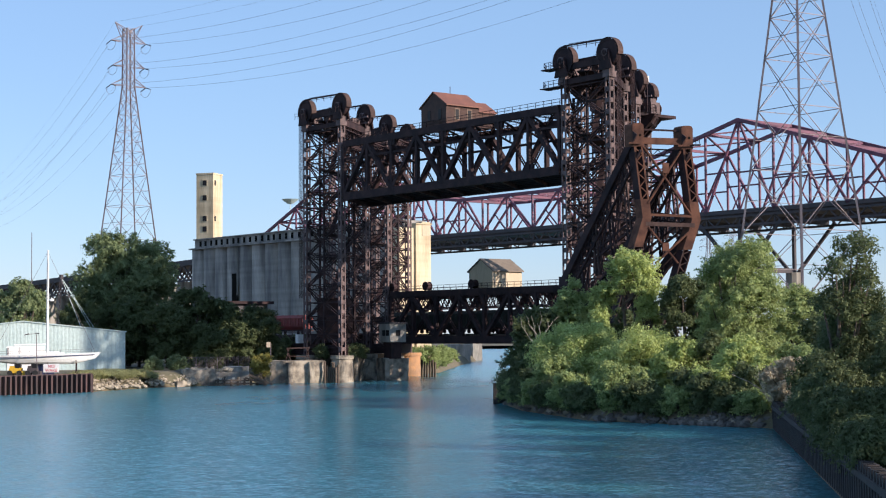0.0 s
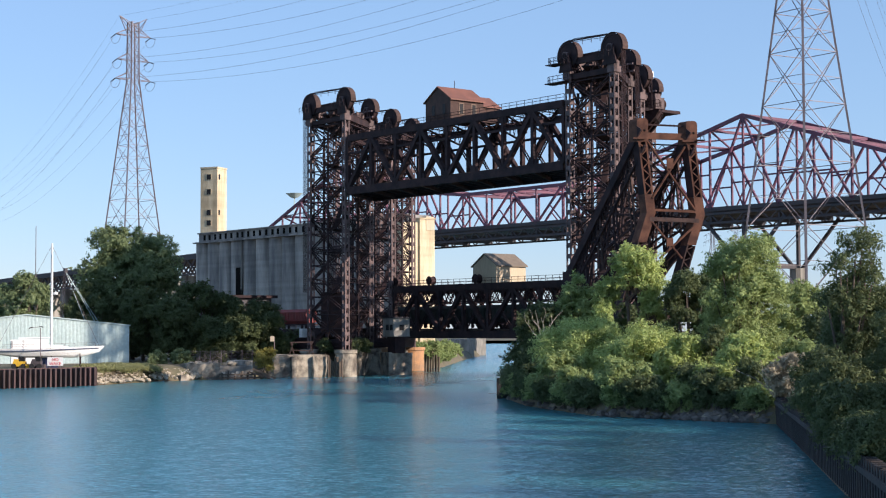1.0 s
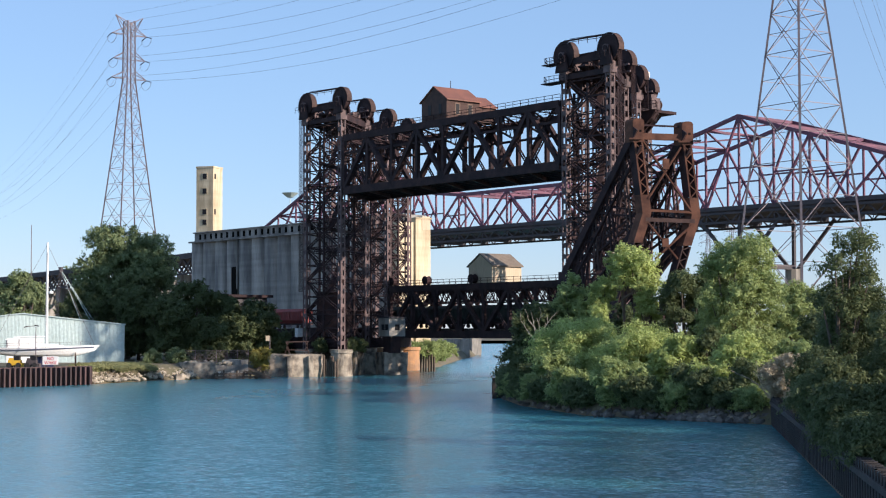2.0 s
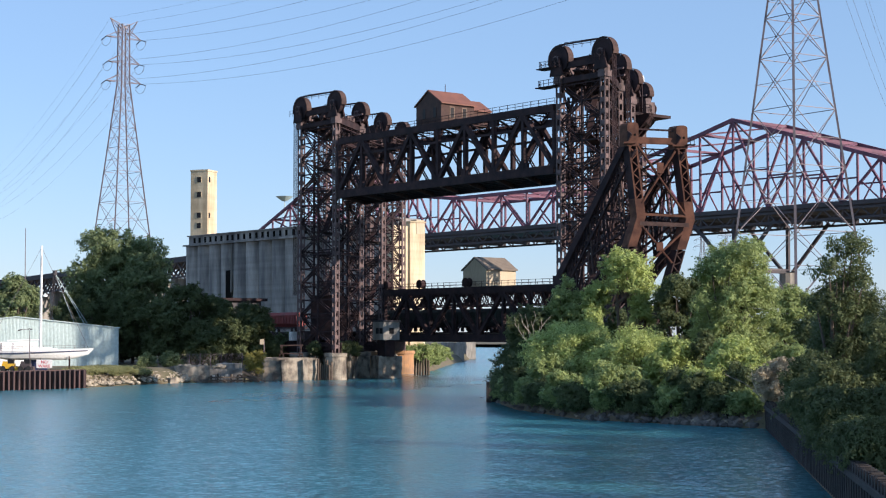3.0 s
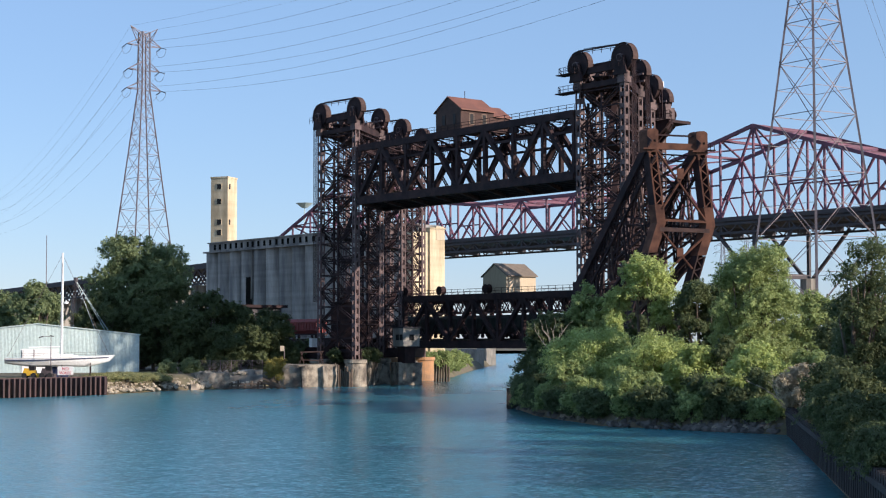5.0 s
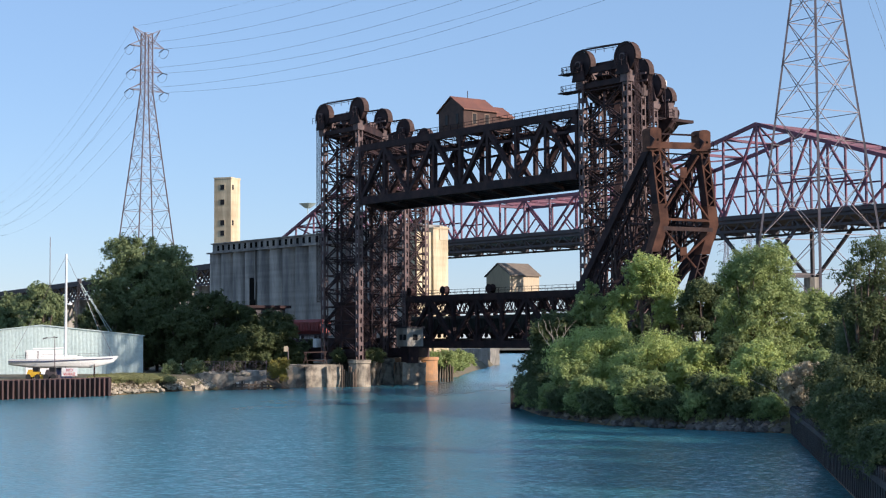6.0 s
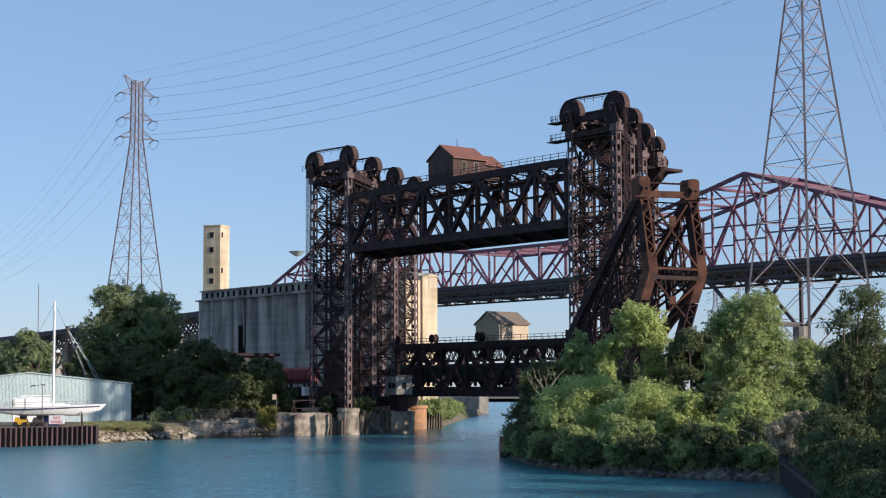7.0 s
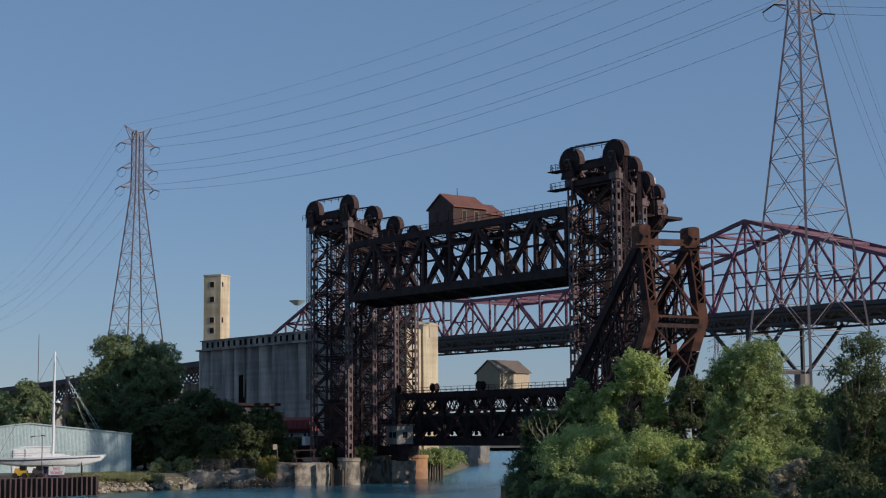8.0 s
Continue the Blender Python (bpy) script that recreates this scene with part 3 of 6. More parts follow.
part("beacon_post", Geo().bar(W(-1.6, 36.0, 47.2), W(-1.6, 36.0, 52.6), 0.16), STEEL, plat)
SPAN_UP = (34.0, 45.2)
SPAN_DOWN = (7.0, 17.6)
lift_span(V1, V2, *SPAN_UP, "dark rusted truss lift span raised high")
lift_span(V3, V4, *SPAN_DOWN, "dark rusted truss lift span lowered to the tracks", True)


def house(name, u, v, z, wa, lc, eave, peak, wall, roofm, label, windows=True):
    """A gabled house; its gable wa wide along A, its ridge lc long along C."""
    o = W(u, v, z)
    h = thing(name, o, label, "machine house", "machine houses")
    a, c = A * wa / 2, C * lc / 2
    cs = [o - a - c, o + a - c, o + a + c, o - a + c]
    g = Geo()
    vs = cs + [p + UP * eave for p in cs] + [o - c + UP * peak, o + c + UP * peak]
    g.add(vs, [(0, 1, 5, 8, 4), (2, 3, 7, 9, 6), (1, 2, 6, 5), (3, 0, 4, 7), (3, 2, 1, 0)])
    part("wall", g, wall, h)
    for k in (-1, 1):
        ridge0, ridge1 = o - c * 1.06 + UP * (peak + 0.12), o + c * 1.06 + UP * (peak + 0.12)
        drop = (peak - eave) * 0.12
        e0, e1 = o + a * k * 1.12 - c * 1.06 + UP * (eave - drop + 0.12), o + a * k * 1.12 + c * 1.06 + UP * (eave - drop + 0.12)
        th = UP * 0.2
        part("roof", Geo().add([ridge0, ridge1, e1, e0, ridge0 + th, ridge1 + th, e1 + th, e0 + th],
                               [(0, 1, 2, 3), (7, 6, 5, 4), (0, 4, 5, 1), (1, 5, 6, 2), (2, 6, 7, 3), (3, 7, 4, 0)]), roofm, h)
    if windows:
        for f in (-0.35, 0.4):
            p = o - a * 1.003 + c * f
            win = part("window", Geo().bar(p + UP * 0.8, p + UP * (eave - 0.5), 1.15, 0.10, A), FRAME, h, "faded brown window frame")
            part("pane", Geo().bar(p - A * 0.03 + UP * 1.0, p - A * 0.03 + UP * (eave - 0.7), 0.75, 0.08, A), GLASS, win)
        for f in (-0.5, 0.35):
            p = o - c * 1.003 + a * f
            win = part("window", Geo().bar(p + UP * 0.9, p + UP * (eave - 0.6), 0.95, 0.10, C), wall, h)
            part("pane", Geo().bar(p - C * 0.03 + UP * 1.0, p - C * 0.03 + UP * (eave - 0.7), 0.75, 0.08, C), GLASS, win)
    if windows:
        part("vent_pipe", Geo().tube(o + UP * (peak - 0.2), o + UP * (peak + 1.6), 0.06, n=6), STEEL, h)
    return h


house("machine_house", 41.3, 5.0, SPAN_UP[1] + 0.1, 7.0, 7.5, 3.4, 5.7, BRICK, ROOFRED, "brown brick machine house with a red tin roof")
house("machine_shed", 37.0, 12.2, SPAN_UP[1] + 0.1, 6.0, 4.6, 2.7, 4.6, BRICK, ROOFRED, "small brown brick annex with a red tin roof", False)
house("machine_house", 40.0, V3 + 6, SPAN_DOWN[1] + 0.1, 7.0, 7.5, 3.2, 5.4, TAN, TANROOF, "tan clad machine house with a brown shingle roof", False)

# ---- raised bascule leaf ----
leaf = thing("bascule_leaf", (31.5, 240, 2), "rusty orange-brown bascule leaf standing upright", "bascule leaf")
SIDE = Vector((1, 0, 0))


def plate_box(pts, w, back):
    """A box column along pts, w wide, reaching back by the vector back."""
    g = Geo()
    n = len(pts)
    for p in pts:
        for q in (p - SIDE * w / 2, p + SIDE * w / 2, p + SIDE * w / 2 + back, p - SIDE * w / 2 + back):
            g.v.append(tuple(q))
    for i in range(n - 1):
        g.f += [(4 * i + k, 4 * i + (k + 1) % 4, 4 * i + 4 + (k + 1) % 4, 4 * i + 4 + k) for k in range(4)]
    g.f += [(3, 2, 1, 0), tuple(4 * (n - 1) + k for k in range(4))]
    return g


DEEP = A * 1.35
tops = []
for x, z in ((28.5, 38.8), (35.65, 38.35)):
    top, neck, knee, low = Vector((x, 238, z)), Vector((x + 0.95, 238, z - 10.6)), Vector((x + 1.25, 238, z - 13.3)), Vector((x - 0.1, 238, z - 17.6))
    foot = Vector((x - 5.0, 240, 3))
    tops.append((top, neck, knee, low))
    # an open box column: two side webs, with lacing across the front
    head = top - UP * 2.2
    for k in (-0.52, 0.52):
        a, b = head + SIDE * k, neck + SIDE * k
        # Webs darker than the rusty front: the columns' shaded sides put in colour.
        part("web_plate", Geo().bar(a + DEEP / 2, b + DEEP / 2, 0.07, 1.35, A), STEEL, leaf)
        part("flange", Geo().bar(a, b, 0.24, 0.12, (0, 1, 0)), RUST, leaf)
    m = 9
    for i in range(m):
        k = 0.45 if i % 2 else -0.45
        part("lacing", Geo().bar(head.lerp(neck, i / m) - SIDE * k, head.lerp(neck, (i + 1) / m) + SIDE * k, 0.15, 0.08, (0, 1, 0)), RUST, leaf)
    part("knee_plate", plate_box([neck, knee, low], 1.3, DEEP), RUST, leaf)
    arch = [(-0.82, -2.9), (0.82, -2.9), (0.82, 0.15), (0.66, 0.42), (0.3, 0.55), (-0.3, 0.55), (-0.66, 0.42), (-0.82, 0.15)]
    vs = [top + SIDE * a + UP * b + o for o in (-DEEP * 0.1, DEEP * 1.1) for a, b in arch]
    block_ob = part("head_block", Geo().add(vs, [(i, (i + 1) % 8, 8 + (i + 1) % 8, 8 + i) for i in range(8)] + [tuple(range(8))[::-1], tuple(range(8, 16))]), RUST, leaf)
    for k in (-0.28, 0.28):
        p = top + SIDE * k - UP * 1.25 - DEEP * 0.1
        part("pin_hole", Geo().bar(p - UP * 0.16, p + UP * 0.16, 0.3, 0.06, (0, 1, 0)), DARK, block_ob)
    part("collar", Geo().bar(top - UP * 2.55 + DEEP * 0.5, top - UP * 2.3 + DEEP * 0.5, 1.75, 1.9, (0, 1, 0)), RUST, leaf)
    for k in (-0.5, 0.5):
        part("lower_leg", Geo().bar(low + SIDE * k + DEEP / 2, foot + SIDE * k + DEEP / 2, 0.16, 1.3, A), STEEL, leaf)
    part("lower_leg", Geo().lattice(low, foot, 1.05, (1, 0, 0), 0.16, 0.8, 0.14), RUSTDARK, leaf)
    end = top + A * 15.5
    base = Vector((end.x, end.y, 17))
    part("back_chord", Geo().bar(top - UP * 0.9 - C * 0.5, base - C * 0.5, 0.25, 1.05).bar(top - UP * 0.9 + C * 0.5, base + C * 0.5, 0.25, 1.05), STEEL, leaf)
    part("back_chord", Geo().lattice(top - UP * 3.0, base - UP * 2, 1.6, UP, 0.25, 0.8, 0.16), STEEL, leaf)
    part("back_post", Geo().bar(base + UP * 0.4, Vector((end.x, end.y, 3)), 1.5, 1.8, A), STEEL, leaf)
    mid = (top - UP * 0.5).lerp(base, 0.55)
    part("web_member", Geo().lattice(knee + DEEP, mid, 1.0, UP, 0.25), STEEL, leaf)
    part("web_member", Geo().lattice(knee + DEEP, base, 1.0, UP, 0.25), STEEL, leaf)
    for f in (0.2, 0.4, 0.6, 0.8):
        q = (top - UP * 0.5).lerp(base, f)
        r0 = knee.lerp(base - UP * 5, f)
        part("web_member", Geo().lattice(q, r0, 0.7, A, 0.2), RUSTDARK if f in (0.2, 0.6) else STEEL, leaf)
        part("web_member", Geo().lattice(q, r0 + A * 3.2 - UP * 2.5, 0.6, A, 0.18), STEEL, leaf)
    part("web_member", Geo().lattice(low + DEEP, base - UP * 7, 1.0, UP, 0.25), STEEL, leaf)
    part("counterweight_arm", Geo().bar(knee + DEEP - UP * 1.5, base - UP * 9, 0.5, 1.6), STEEL, leaf)
(ta, na, ka, la), (tb, nb, kb, lb) = tops
for p, q, w, m in ((ta - UP * 2.0, tb - UP * 1.8, 0.95, RUST), (ka + UP * 0.45, kb + UP * 0.55, 0.36, RUST), (ka - UP * 0.9, kb - UP * 0.75, 0.6, RUSTDARK)):
    part("portal_strut", Geo().bar(p + A * 0.3, q + A * 0.3, 0.5, w), m, leaf)
part("portal_strut", Geo().bar(ta - UP * 0.3 + A * 0.5, tb - UP * 0.2 + A * 0.5, 0.25, 0.25), STEEL, leaf)
for p, q in ((ta + SIDE * 0.75 - UP * 2.6, kb - SIDE * 0.55 + UP * 0.7), (tb - SIDE * 0.75 - UP * 3.2, na + SIDE * 0.6 - UP * 0.6), (ka + SIDE * 0.3 - UP * 1.4, Vector((34.3, 238, 18.8))), (kb - SIDE * 0.4 - UP * 1.2, Vector((31.0, 238, 18.8)))):
    part("portal_brace", Geo().bar(p + A * 0.2, q + A * 0.2, 0.3, 0.42, (0, 1, 0)).bar(p + A * 0.2, q + A * 0.2, 0.1, 0.55, (0, 1, 0)), RUST, leaf)
for p, h in (((ta + tb + na + nb) / 4 - UP * 0.6, 0.75), (Vector((32.4, 238, 21.2)), 0.6)):
    part("portal_gusset", Geo().bar(p - UP * h, p + UP * h, 0.95, 0.4, (0, 1, 0)), RUST, leaf)
# sway bracing along the leaf, between its two trusses
for f in (0.12, 0.3, 0.5, 0.7):
    p, q = [(t[0] - UP * 0.9).lerp(t[0] + A * 15.5 + UP * (17 - t[0].z), f) for t in tops]
    part("sway_brace", Geo().lattice(p, q, 0.9, UP, 0.18, 0.8, 0.12), STEEL, leaf)
    part("sway_brace", Geo().bar(p, q - UP * 5 + A * 2, 0.3, 0.35).bar(q, p - UP * 5 + A * 2, 0.3, 0.35), RUSTDARK, leaf)
part("railing", railing(Geo(), tb + SIDE * 0.8 - UP * 2.25, tb + SIDE * 1.9 - UP * 2.25, 1.1, 0.55), STEEL, leaf)
part("landing", Geo().bar(tb + SIDE * 0.7 - UP * 2.3, tb + SIDE * 2.0 - UP * 2.3, 1.2, 0.12), STEEL, leaf)

# ---- high road bridge behind ----
PA, PB, PC = Vector((85, 468, 0)), Vector((-42, 625, 0)), Vector((0.777, 0.629, 0))
AX = (PB - PA).normalized()
sk = thing("road_bridge", (PA + PB) / 2 + UP * 40, "high red steel cantilever truss road bridge", "road bridge")
SPANLEN = (PB - PA).length


def chord_z(s):
    """Height of the top chord at s metres past the first pier."""
    m = SPANLEN / 2
    if 0 <= s <= SPANLEN:
        d = abs(s - m) / m
        return 55.5 + 14.5 * max(0.0, (d - 0.25) / 0.75) ** 1.35
    e = -s if s < 0 else s - SPANLEN
    return 70 - 25.5 * min(1, e / (85.0 if s < 0 else 62.0))


STEP = SPANLEN / 16
for side, off in ((0, 0.0), (1, 24.0)):
    o = PA + PC * off
    ks = [k for k in range(-7, 22)]
    for k in ks:
        s0, s1 = k * STEP, (k + 1) * STEP
        p0, p1 = o + AX * s0, o + AX * s1
        z0, z1 = chord_z(s0), chord_z(s1)
        if z0 > 44.6 or z1 > 44.6:
            part("top_chord", Geo().bar(p0 + UP * z0, p1 + UP * z1, 0.85, 1.05), RED, sk)
            if z0 > 45.5:
                part("vertical", Geo().bar(p0 + UP * 43.5, p0 + UP * z0, 0.55, 0.55, AX), RED, sk)
            lo, hi = (p0, (p1, z1)) if k % 2 else (p1, (p0, z0))
            if hi[1] > 46:
                part("diagonal", Geo().bar(lo + UP * 43.5, hi[0] + UP * hi[1], 0.6, 0.6), RED, sk)
                half = (lo + UP * 43.5).lerp(hi[0] + UP * hi[1], 0.5)
                part("sub_diagonal", Geo().bar(hi[0] + UP * 43.5, half, 0.35, 0.35), RED, sk)
            if z0 > 58 and z1 > 56:
                h = (43.5 + min(z0, z1)) / 2
                part("mid_strut", Geo().bar(p0 + UP * h, p1 + UP * h, 0.45, 0.45), RED, sk)
        part("deck_girder", Geo().bar(p0 + UP * 43.6, p1 + UP * 43.6, 0.6, 1.2).lattice(p0 + UP * 40.9, p1 + UP * 40.9, 2.6, UP, 0.6, 1.2, 0.4), DECK, sk)
        if side == 0:
            for f in (0.0, 0.33, 0.67):
                q = p0.lerp(p1, f)
                part("hanger", Geo().bar(q - PC * 0.5 + UP * 38.2, q - PC * 0.5 + UP * 40.2, 0.22), DECK, sk)
            part("service_rail", Geo().bar(p0 - PC * 0.5 + UP * 39.3, p1 - PC * 0.5 + UP * 39.3, 0.16), DECK, sk)
            part("cross_beam", Geo().bar(p0 + UP * 40.6, p0 + PC * 24 + UP * 40.6, 0.6, 1.6), DECK, sk)
            part("deck_panel", Geo().bar((p0 + PC * 12) + UP * 42.6, (p1 + PC * 12) + UP * 42.6, 23, 1.0), DECK, sk)
            if z0 > 50:
                part("portal_strut", Geo().bar(p0 + UP * z0, p0 + PC * 24 + UP * z0, 0.6, 0.8), RED, sk)
                part("lateral", Geo().bar(p0 + UP * z0, p1 + PC * 24 + UP * z1, 0.45, 0.45), RED, sk)
                part("lateral", Geo().bar(p1 + UP * z1, p0 + PC * 24 + UP * z0, 0.45, 0.45), RED, sk)
for s in (0, SPANLEN):
    for off in (0, 24):
        o = PA + AX * s + PC * off
        for e in (-15, 15):
            part("haunch", Geo().bar(o + AX * e + UP * 40.5, o + UP * 25, 0.7, 0.9), DECK, sk)
        part("haunch", Geo().bar(o + UP * 40.5, o + UP * 26, 0.9, 0.9, AX), DECK, sk)
        part("pier", Geo().tube(o + UP * 0, o + UP * 26.5, 3.2, 2.6, 12), CONCRETE, sk, "tall grey concrete pier")
    o = PA + AX * s
    part("portal_strut", Geo().bar(o + UP * 27, o + PC * 24 + UP * 27, 1.2, 1.4), DECK, sk)
# approach on the far side
for k in range(14):
    p0, p1 = PB + AX * (62 + 30 * k), PB + AX * (92 + 30 * k)
    z0, z1 = 43.5 - 0.028 * 30 * k, 43.5 - 0.028 * 30 * (k + 1)
    part("approach_deck", Geo().bar(p0 + PC * 12 + UP * (z0 - 1.0), p1 + PC * 12 + UP * (z1 - 1.0), 24, 2.4), DECK, sk)
    for off in (1, 23):
        for j in range(4):
            a, b = p0.lerp(p1, j / 4) + PC * off, p0.lerp(p1, (j + 1) / 4) + PC * off
            part("approach_brace", Geo().bar(a + UP * (z0 - 2.2), b + UP * (z1 - 8.5), 0.7), DECK, sk)
            part("approach_brace", Geo().bar(b + UP * (z1 - 2.2), a + UP * (z0 - 8.5), 0.7), DECK, sk)
        part("approach_chord", Geo().bar(p0 + PC * off + UP * (z0 - 8.5), p1 + PC * off + UP * (z1 - 8.5), 0.8, 0.8), DECK, sk)
    part("approach_pier", Geo().bar(p0 + PC * 12, p0 + PC * 12 + UP * (z0 - 8.5), 3, 18, PC), CONCRETE, sk)

# ---- grain elevator ----
S0 = Vector((-9.3, 388.1, 0))
elev = thing("grain_elevator", S0 + A * 52, "long grey concrete grain elevator with round silos", "grain elevator")
SLEN, SWID, STOP = 102.0, 7.0, 33.5
NS = 16
pitch = SLEN / NS
for k in range(NS):
    o = S0 + A * (pitch * (k + 0.5)) + C * (pitch * 0.63)
    part("silo", Geo().tube(o, o + UP * STOP, pitch * 0.57, n=32), SILO, elev, smooth=False)
q = [S0 + C * 2.2, S0 + A * SLEN + C * 2.2, S0 + A * SLEN + C * SWID, S0 + C * SWID]
part("wall", Geo().prism([P2(p) for p in q], 0, STOP), CONCRETE, elev)
q = [S0 - C * 0.3, S0 + A * (SLEN - 1) - C * 0.1, S0 + A * (SLEN - 1) + C * SWID, S0 + C * SWID]
part("gallery_floor", Geo().prism([P2(p) for p in q], STOP, STOP + 0.4), SILO, elev)
q = [S0 + A * 0.6 + C * 0.5, S0 + A * (SLEN - 3.5) + C * 0.5, S0 + A * (SLEN - 3.5) + C * SWID, S0 + A * 0.6 + C * SWID]
part("gallery", Geo().prism([P2(p) for p in q], STOP + 0.4, STOP + 2.7), SILO, elev)
part("gallery_coping", Geo().bar(S0 + A * 0.4 + C * 0.35 + UP * (STOP + 2.8), S0 + A * (SLEN - 3.2) + C * 0.35 + UP * (STOP + 2.8), 0.6, 0.3), SILO, elev)
rnd = random.Random(4)
for k in range(32):
    p = S0 + A * (4 + k * 2.95 + rnd.uniform(-0.25, 0.25)) + C * 0.47
    win = part("gallery_window", Geo().bar(p + UP * (STOP + 0.75), p + UP * (STOP + 2.25), 0.95, 0.2, C), DARK, elev)
    part("sill", Geo().bar(p - A * 0.65 - C * 0.08 + UP * (STOP + 0.65), p + A * 0.65 - C * 0.08 + UP * (STOP + 0.65), 0.25, 0.12), SILO, win)
for dc0, dc1, du, z in ((-3.6, 1.2, 2.6, STOP + 0.6), (1.2, 5.6, 3.2, STOP + 1.5)):
    q = [S0 - A * du + C * dc0, S0 - A * 0.02 + C * dc0, S0 - A * 0.02 + C * dc1, S0 - A * du + C * dc1]
    part("end_bin", Geo().prism([P2(p) for p in q], 0, z), CREAM, elev, "sunlit cream end bin")
part("bin_head", Geo().prism([P2(p) for p in (S0 - A * 3.3 + C * 3.0, S0 - A * 1.0 + C * 3.0, S0 - A * 1.0 + C * 5.4, S0 - A * 3.3 + C * 5.4)], STOP - 1.2, STOP + 2.1), TAN, elev)
part("bin_cornice", Geo().bar(S0 - A * 1.7 + C * 1.0 + UP * (STOP + 1.6), S0 - A * 1.7 + C * 5.9 + UP * (STOP + 1.6), 3.6, 0.3), CREAM, elev)


def prism_tower(name, x, y, ang, w, d, z0, z1, mat, label):
    o = Vector((x, y, 0))
    e1 = Vector((math.cos(ang), math.sin(ang), 0))
    e2 = Vector((-e1.y, e1.x, 0))
    t = thing(name, (x, y, z0), label, "elevator tower")
    ring = [P2(o + e1 * a * w / 2 + e2 * b * d / 2) for a, b in ((-1, -1), (1, -1), (1, 1), (-1, 1))]
    part("wall", Geo().prism(ring, z0, z1), mat, t)
    ring = [P2(o + e1 * a * (w / 2 + 0.12) + e2 * b * (d / 2 + 0.12)) for a, b in ((-1, -1), (1, -1), (1, 1), (-1, 1))]
    part("cornice", Geo().prism(ring, z1, z1 + 0.45), mat, t)
    for k, z in enumerate((z1 - 3.2, z1 - 7.5, z1 - 13.5, z1 - 16.5, z1 - 22.5)):
        p = o - e2 * (d / 2 + 0.02) - e1 * 0.0
        win = part("window", Geo().bar(p + UP * (z - 0.1), p + UP * (z + 1.7), 1.6, 0.12, e2), mat, t)
        part("pane", Geo().bar(p - e2 * 0.05 + UP * z, p - e2 * 0.05 + UP * (z + 1.5), 1.3, 0.1, e2), GLASS, win)
        if k in (0, 2, 4):
            p = o + e1 * (w / 2 + 0.02) - e2 * d * 0.3
            part("window", Geo().bar(p + UP * z, p + UP * (z + 1.5), 0.8, 0.12, e1), GLASS, t)
    return t


prism_tower("elevator_tower", -67.7, 474.0, radians(-21), 5.5, 5.5, 30, 55.6, CREAM, "cream concrete elevator tower with small windows")


# ---- power pylons and wires ----
def pylon(x, y, base, h, wid, turn, label):
    o = Vector((x, y, base))
    t = thing("power_pylon", o, label, "power pylon", "power pylons")
    e1 = Vector((math.cos(turn), math.sin(turn), 0))
    e2 = Vector((-e1.y, e1.x, 0))

    def half(f):
        return wid / 2 * (1 - f * 1.06) if f < 0.81 else wid / 2 * (0.1414 - (f - 0.81) * 0.08)

    def at(a, b, f):
        return o + (e1 * a + e2 * b) * half(f) + UP * h * f
    fs = [0, 0.13, 0.25, 0.36, 0.46, 0.55, 0.62, 0.68, 0.73, 0.77, 0.81, 0.84, 0.87, 0.90, 0.93, 0.96, 0.985]
    r = wid * 0.0085
    for a, b in ((-1, -1), (1, -1), (1, 1), (-1, 1)):
        g = Geo()
        for f0, f1 in zip(fs, fs[1:]):
            g.bar(at(a, b, f0), at(a, b, f1), r * 2.1)
        part("leg", g, GALV, t)
    sides = (((-1, -1), (1, -1)), ((1, -1), (1, 1)), ((1, 1), (-1, 1)), ((-1, 1), (-1, -1)))
    for p, q in sides:
        for f0, f1 in zip(fs, fs[1:]):
            g = Geo().bar(at(*p, f0), at(*q, f1), r * 0.62).bar(at(*q, f0), at(*p, f1), r * 0.62).bar(at(*p, f1), at(*q, f1), r * 0.7)
            if f1 < 0.69:
                mx = (at(*p, f0) + at(*q, f1) + at(*q, f0) + at(*p, f1)) / 4
                g.bar(at(*p, (f0 + f1) / 2), mx, r * 0.5).bar(at(*q, (f0 + f1) / 2), mx, r * 0.5)
            part("brace", g, GALV, t)
    tips = []
    for f, reach in ((0.815, 4.6), (0.872, 4.2), (0.945, 4.6)):
        for k in (-1, 1):
            root, tip = half(f), e1 * k * reach
            c = o + UP * h * f
            tp = c + tip
            g = Geo()
            for b in (-1, 1):
                g.bar(c + e1 * k * root + e2 * b * root, tp, r * 1.1)
                g.bar(c + e1 * k * root + e2 * b * root + UP * h * 0.022, tp, r * 1.1)
            part("crossarm", g, GALV, t)
            tips.append(tp)
            for s in (-1, 1):
                q = tp + e2 * s * 2.2 - UP * 0.6
                part("insulator", Geo().tube(tp, q, 0.1, n=6), BLACK, t, "dark insulator string")
            g = Geo()
            last = tp + e2 * 2.2 - UP * 0.6
            for i in range(1, 7):
                a = math.pi * i / 6
                nxt = tp + e2 * 2.2 * math.cos(a) - UP * (0.6 + 1.7 * math.sin(a))
                g.bar(last, nxt, 0.06)
                last = nxt
            part("jumper", g, WIRE, t)
    for k in (-1, 1):
        tp = o + e1 * k * wid * 0.24 + UP * h
        g = Geo()
        for b in (-1, 1):
            g.bar(o + (e1 * k + e2 * b) * half(0.95) + UP * h * 0.95, tp, r)
            g.bar(o + (e1 * -k + e2 * b) * half(0.95) + UP * h * 0.97, tp, r)
        part("peak_arm", g, GALV, t)
        tips.append(tp)
    return tips


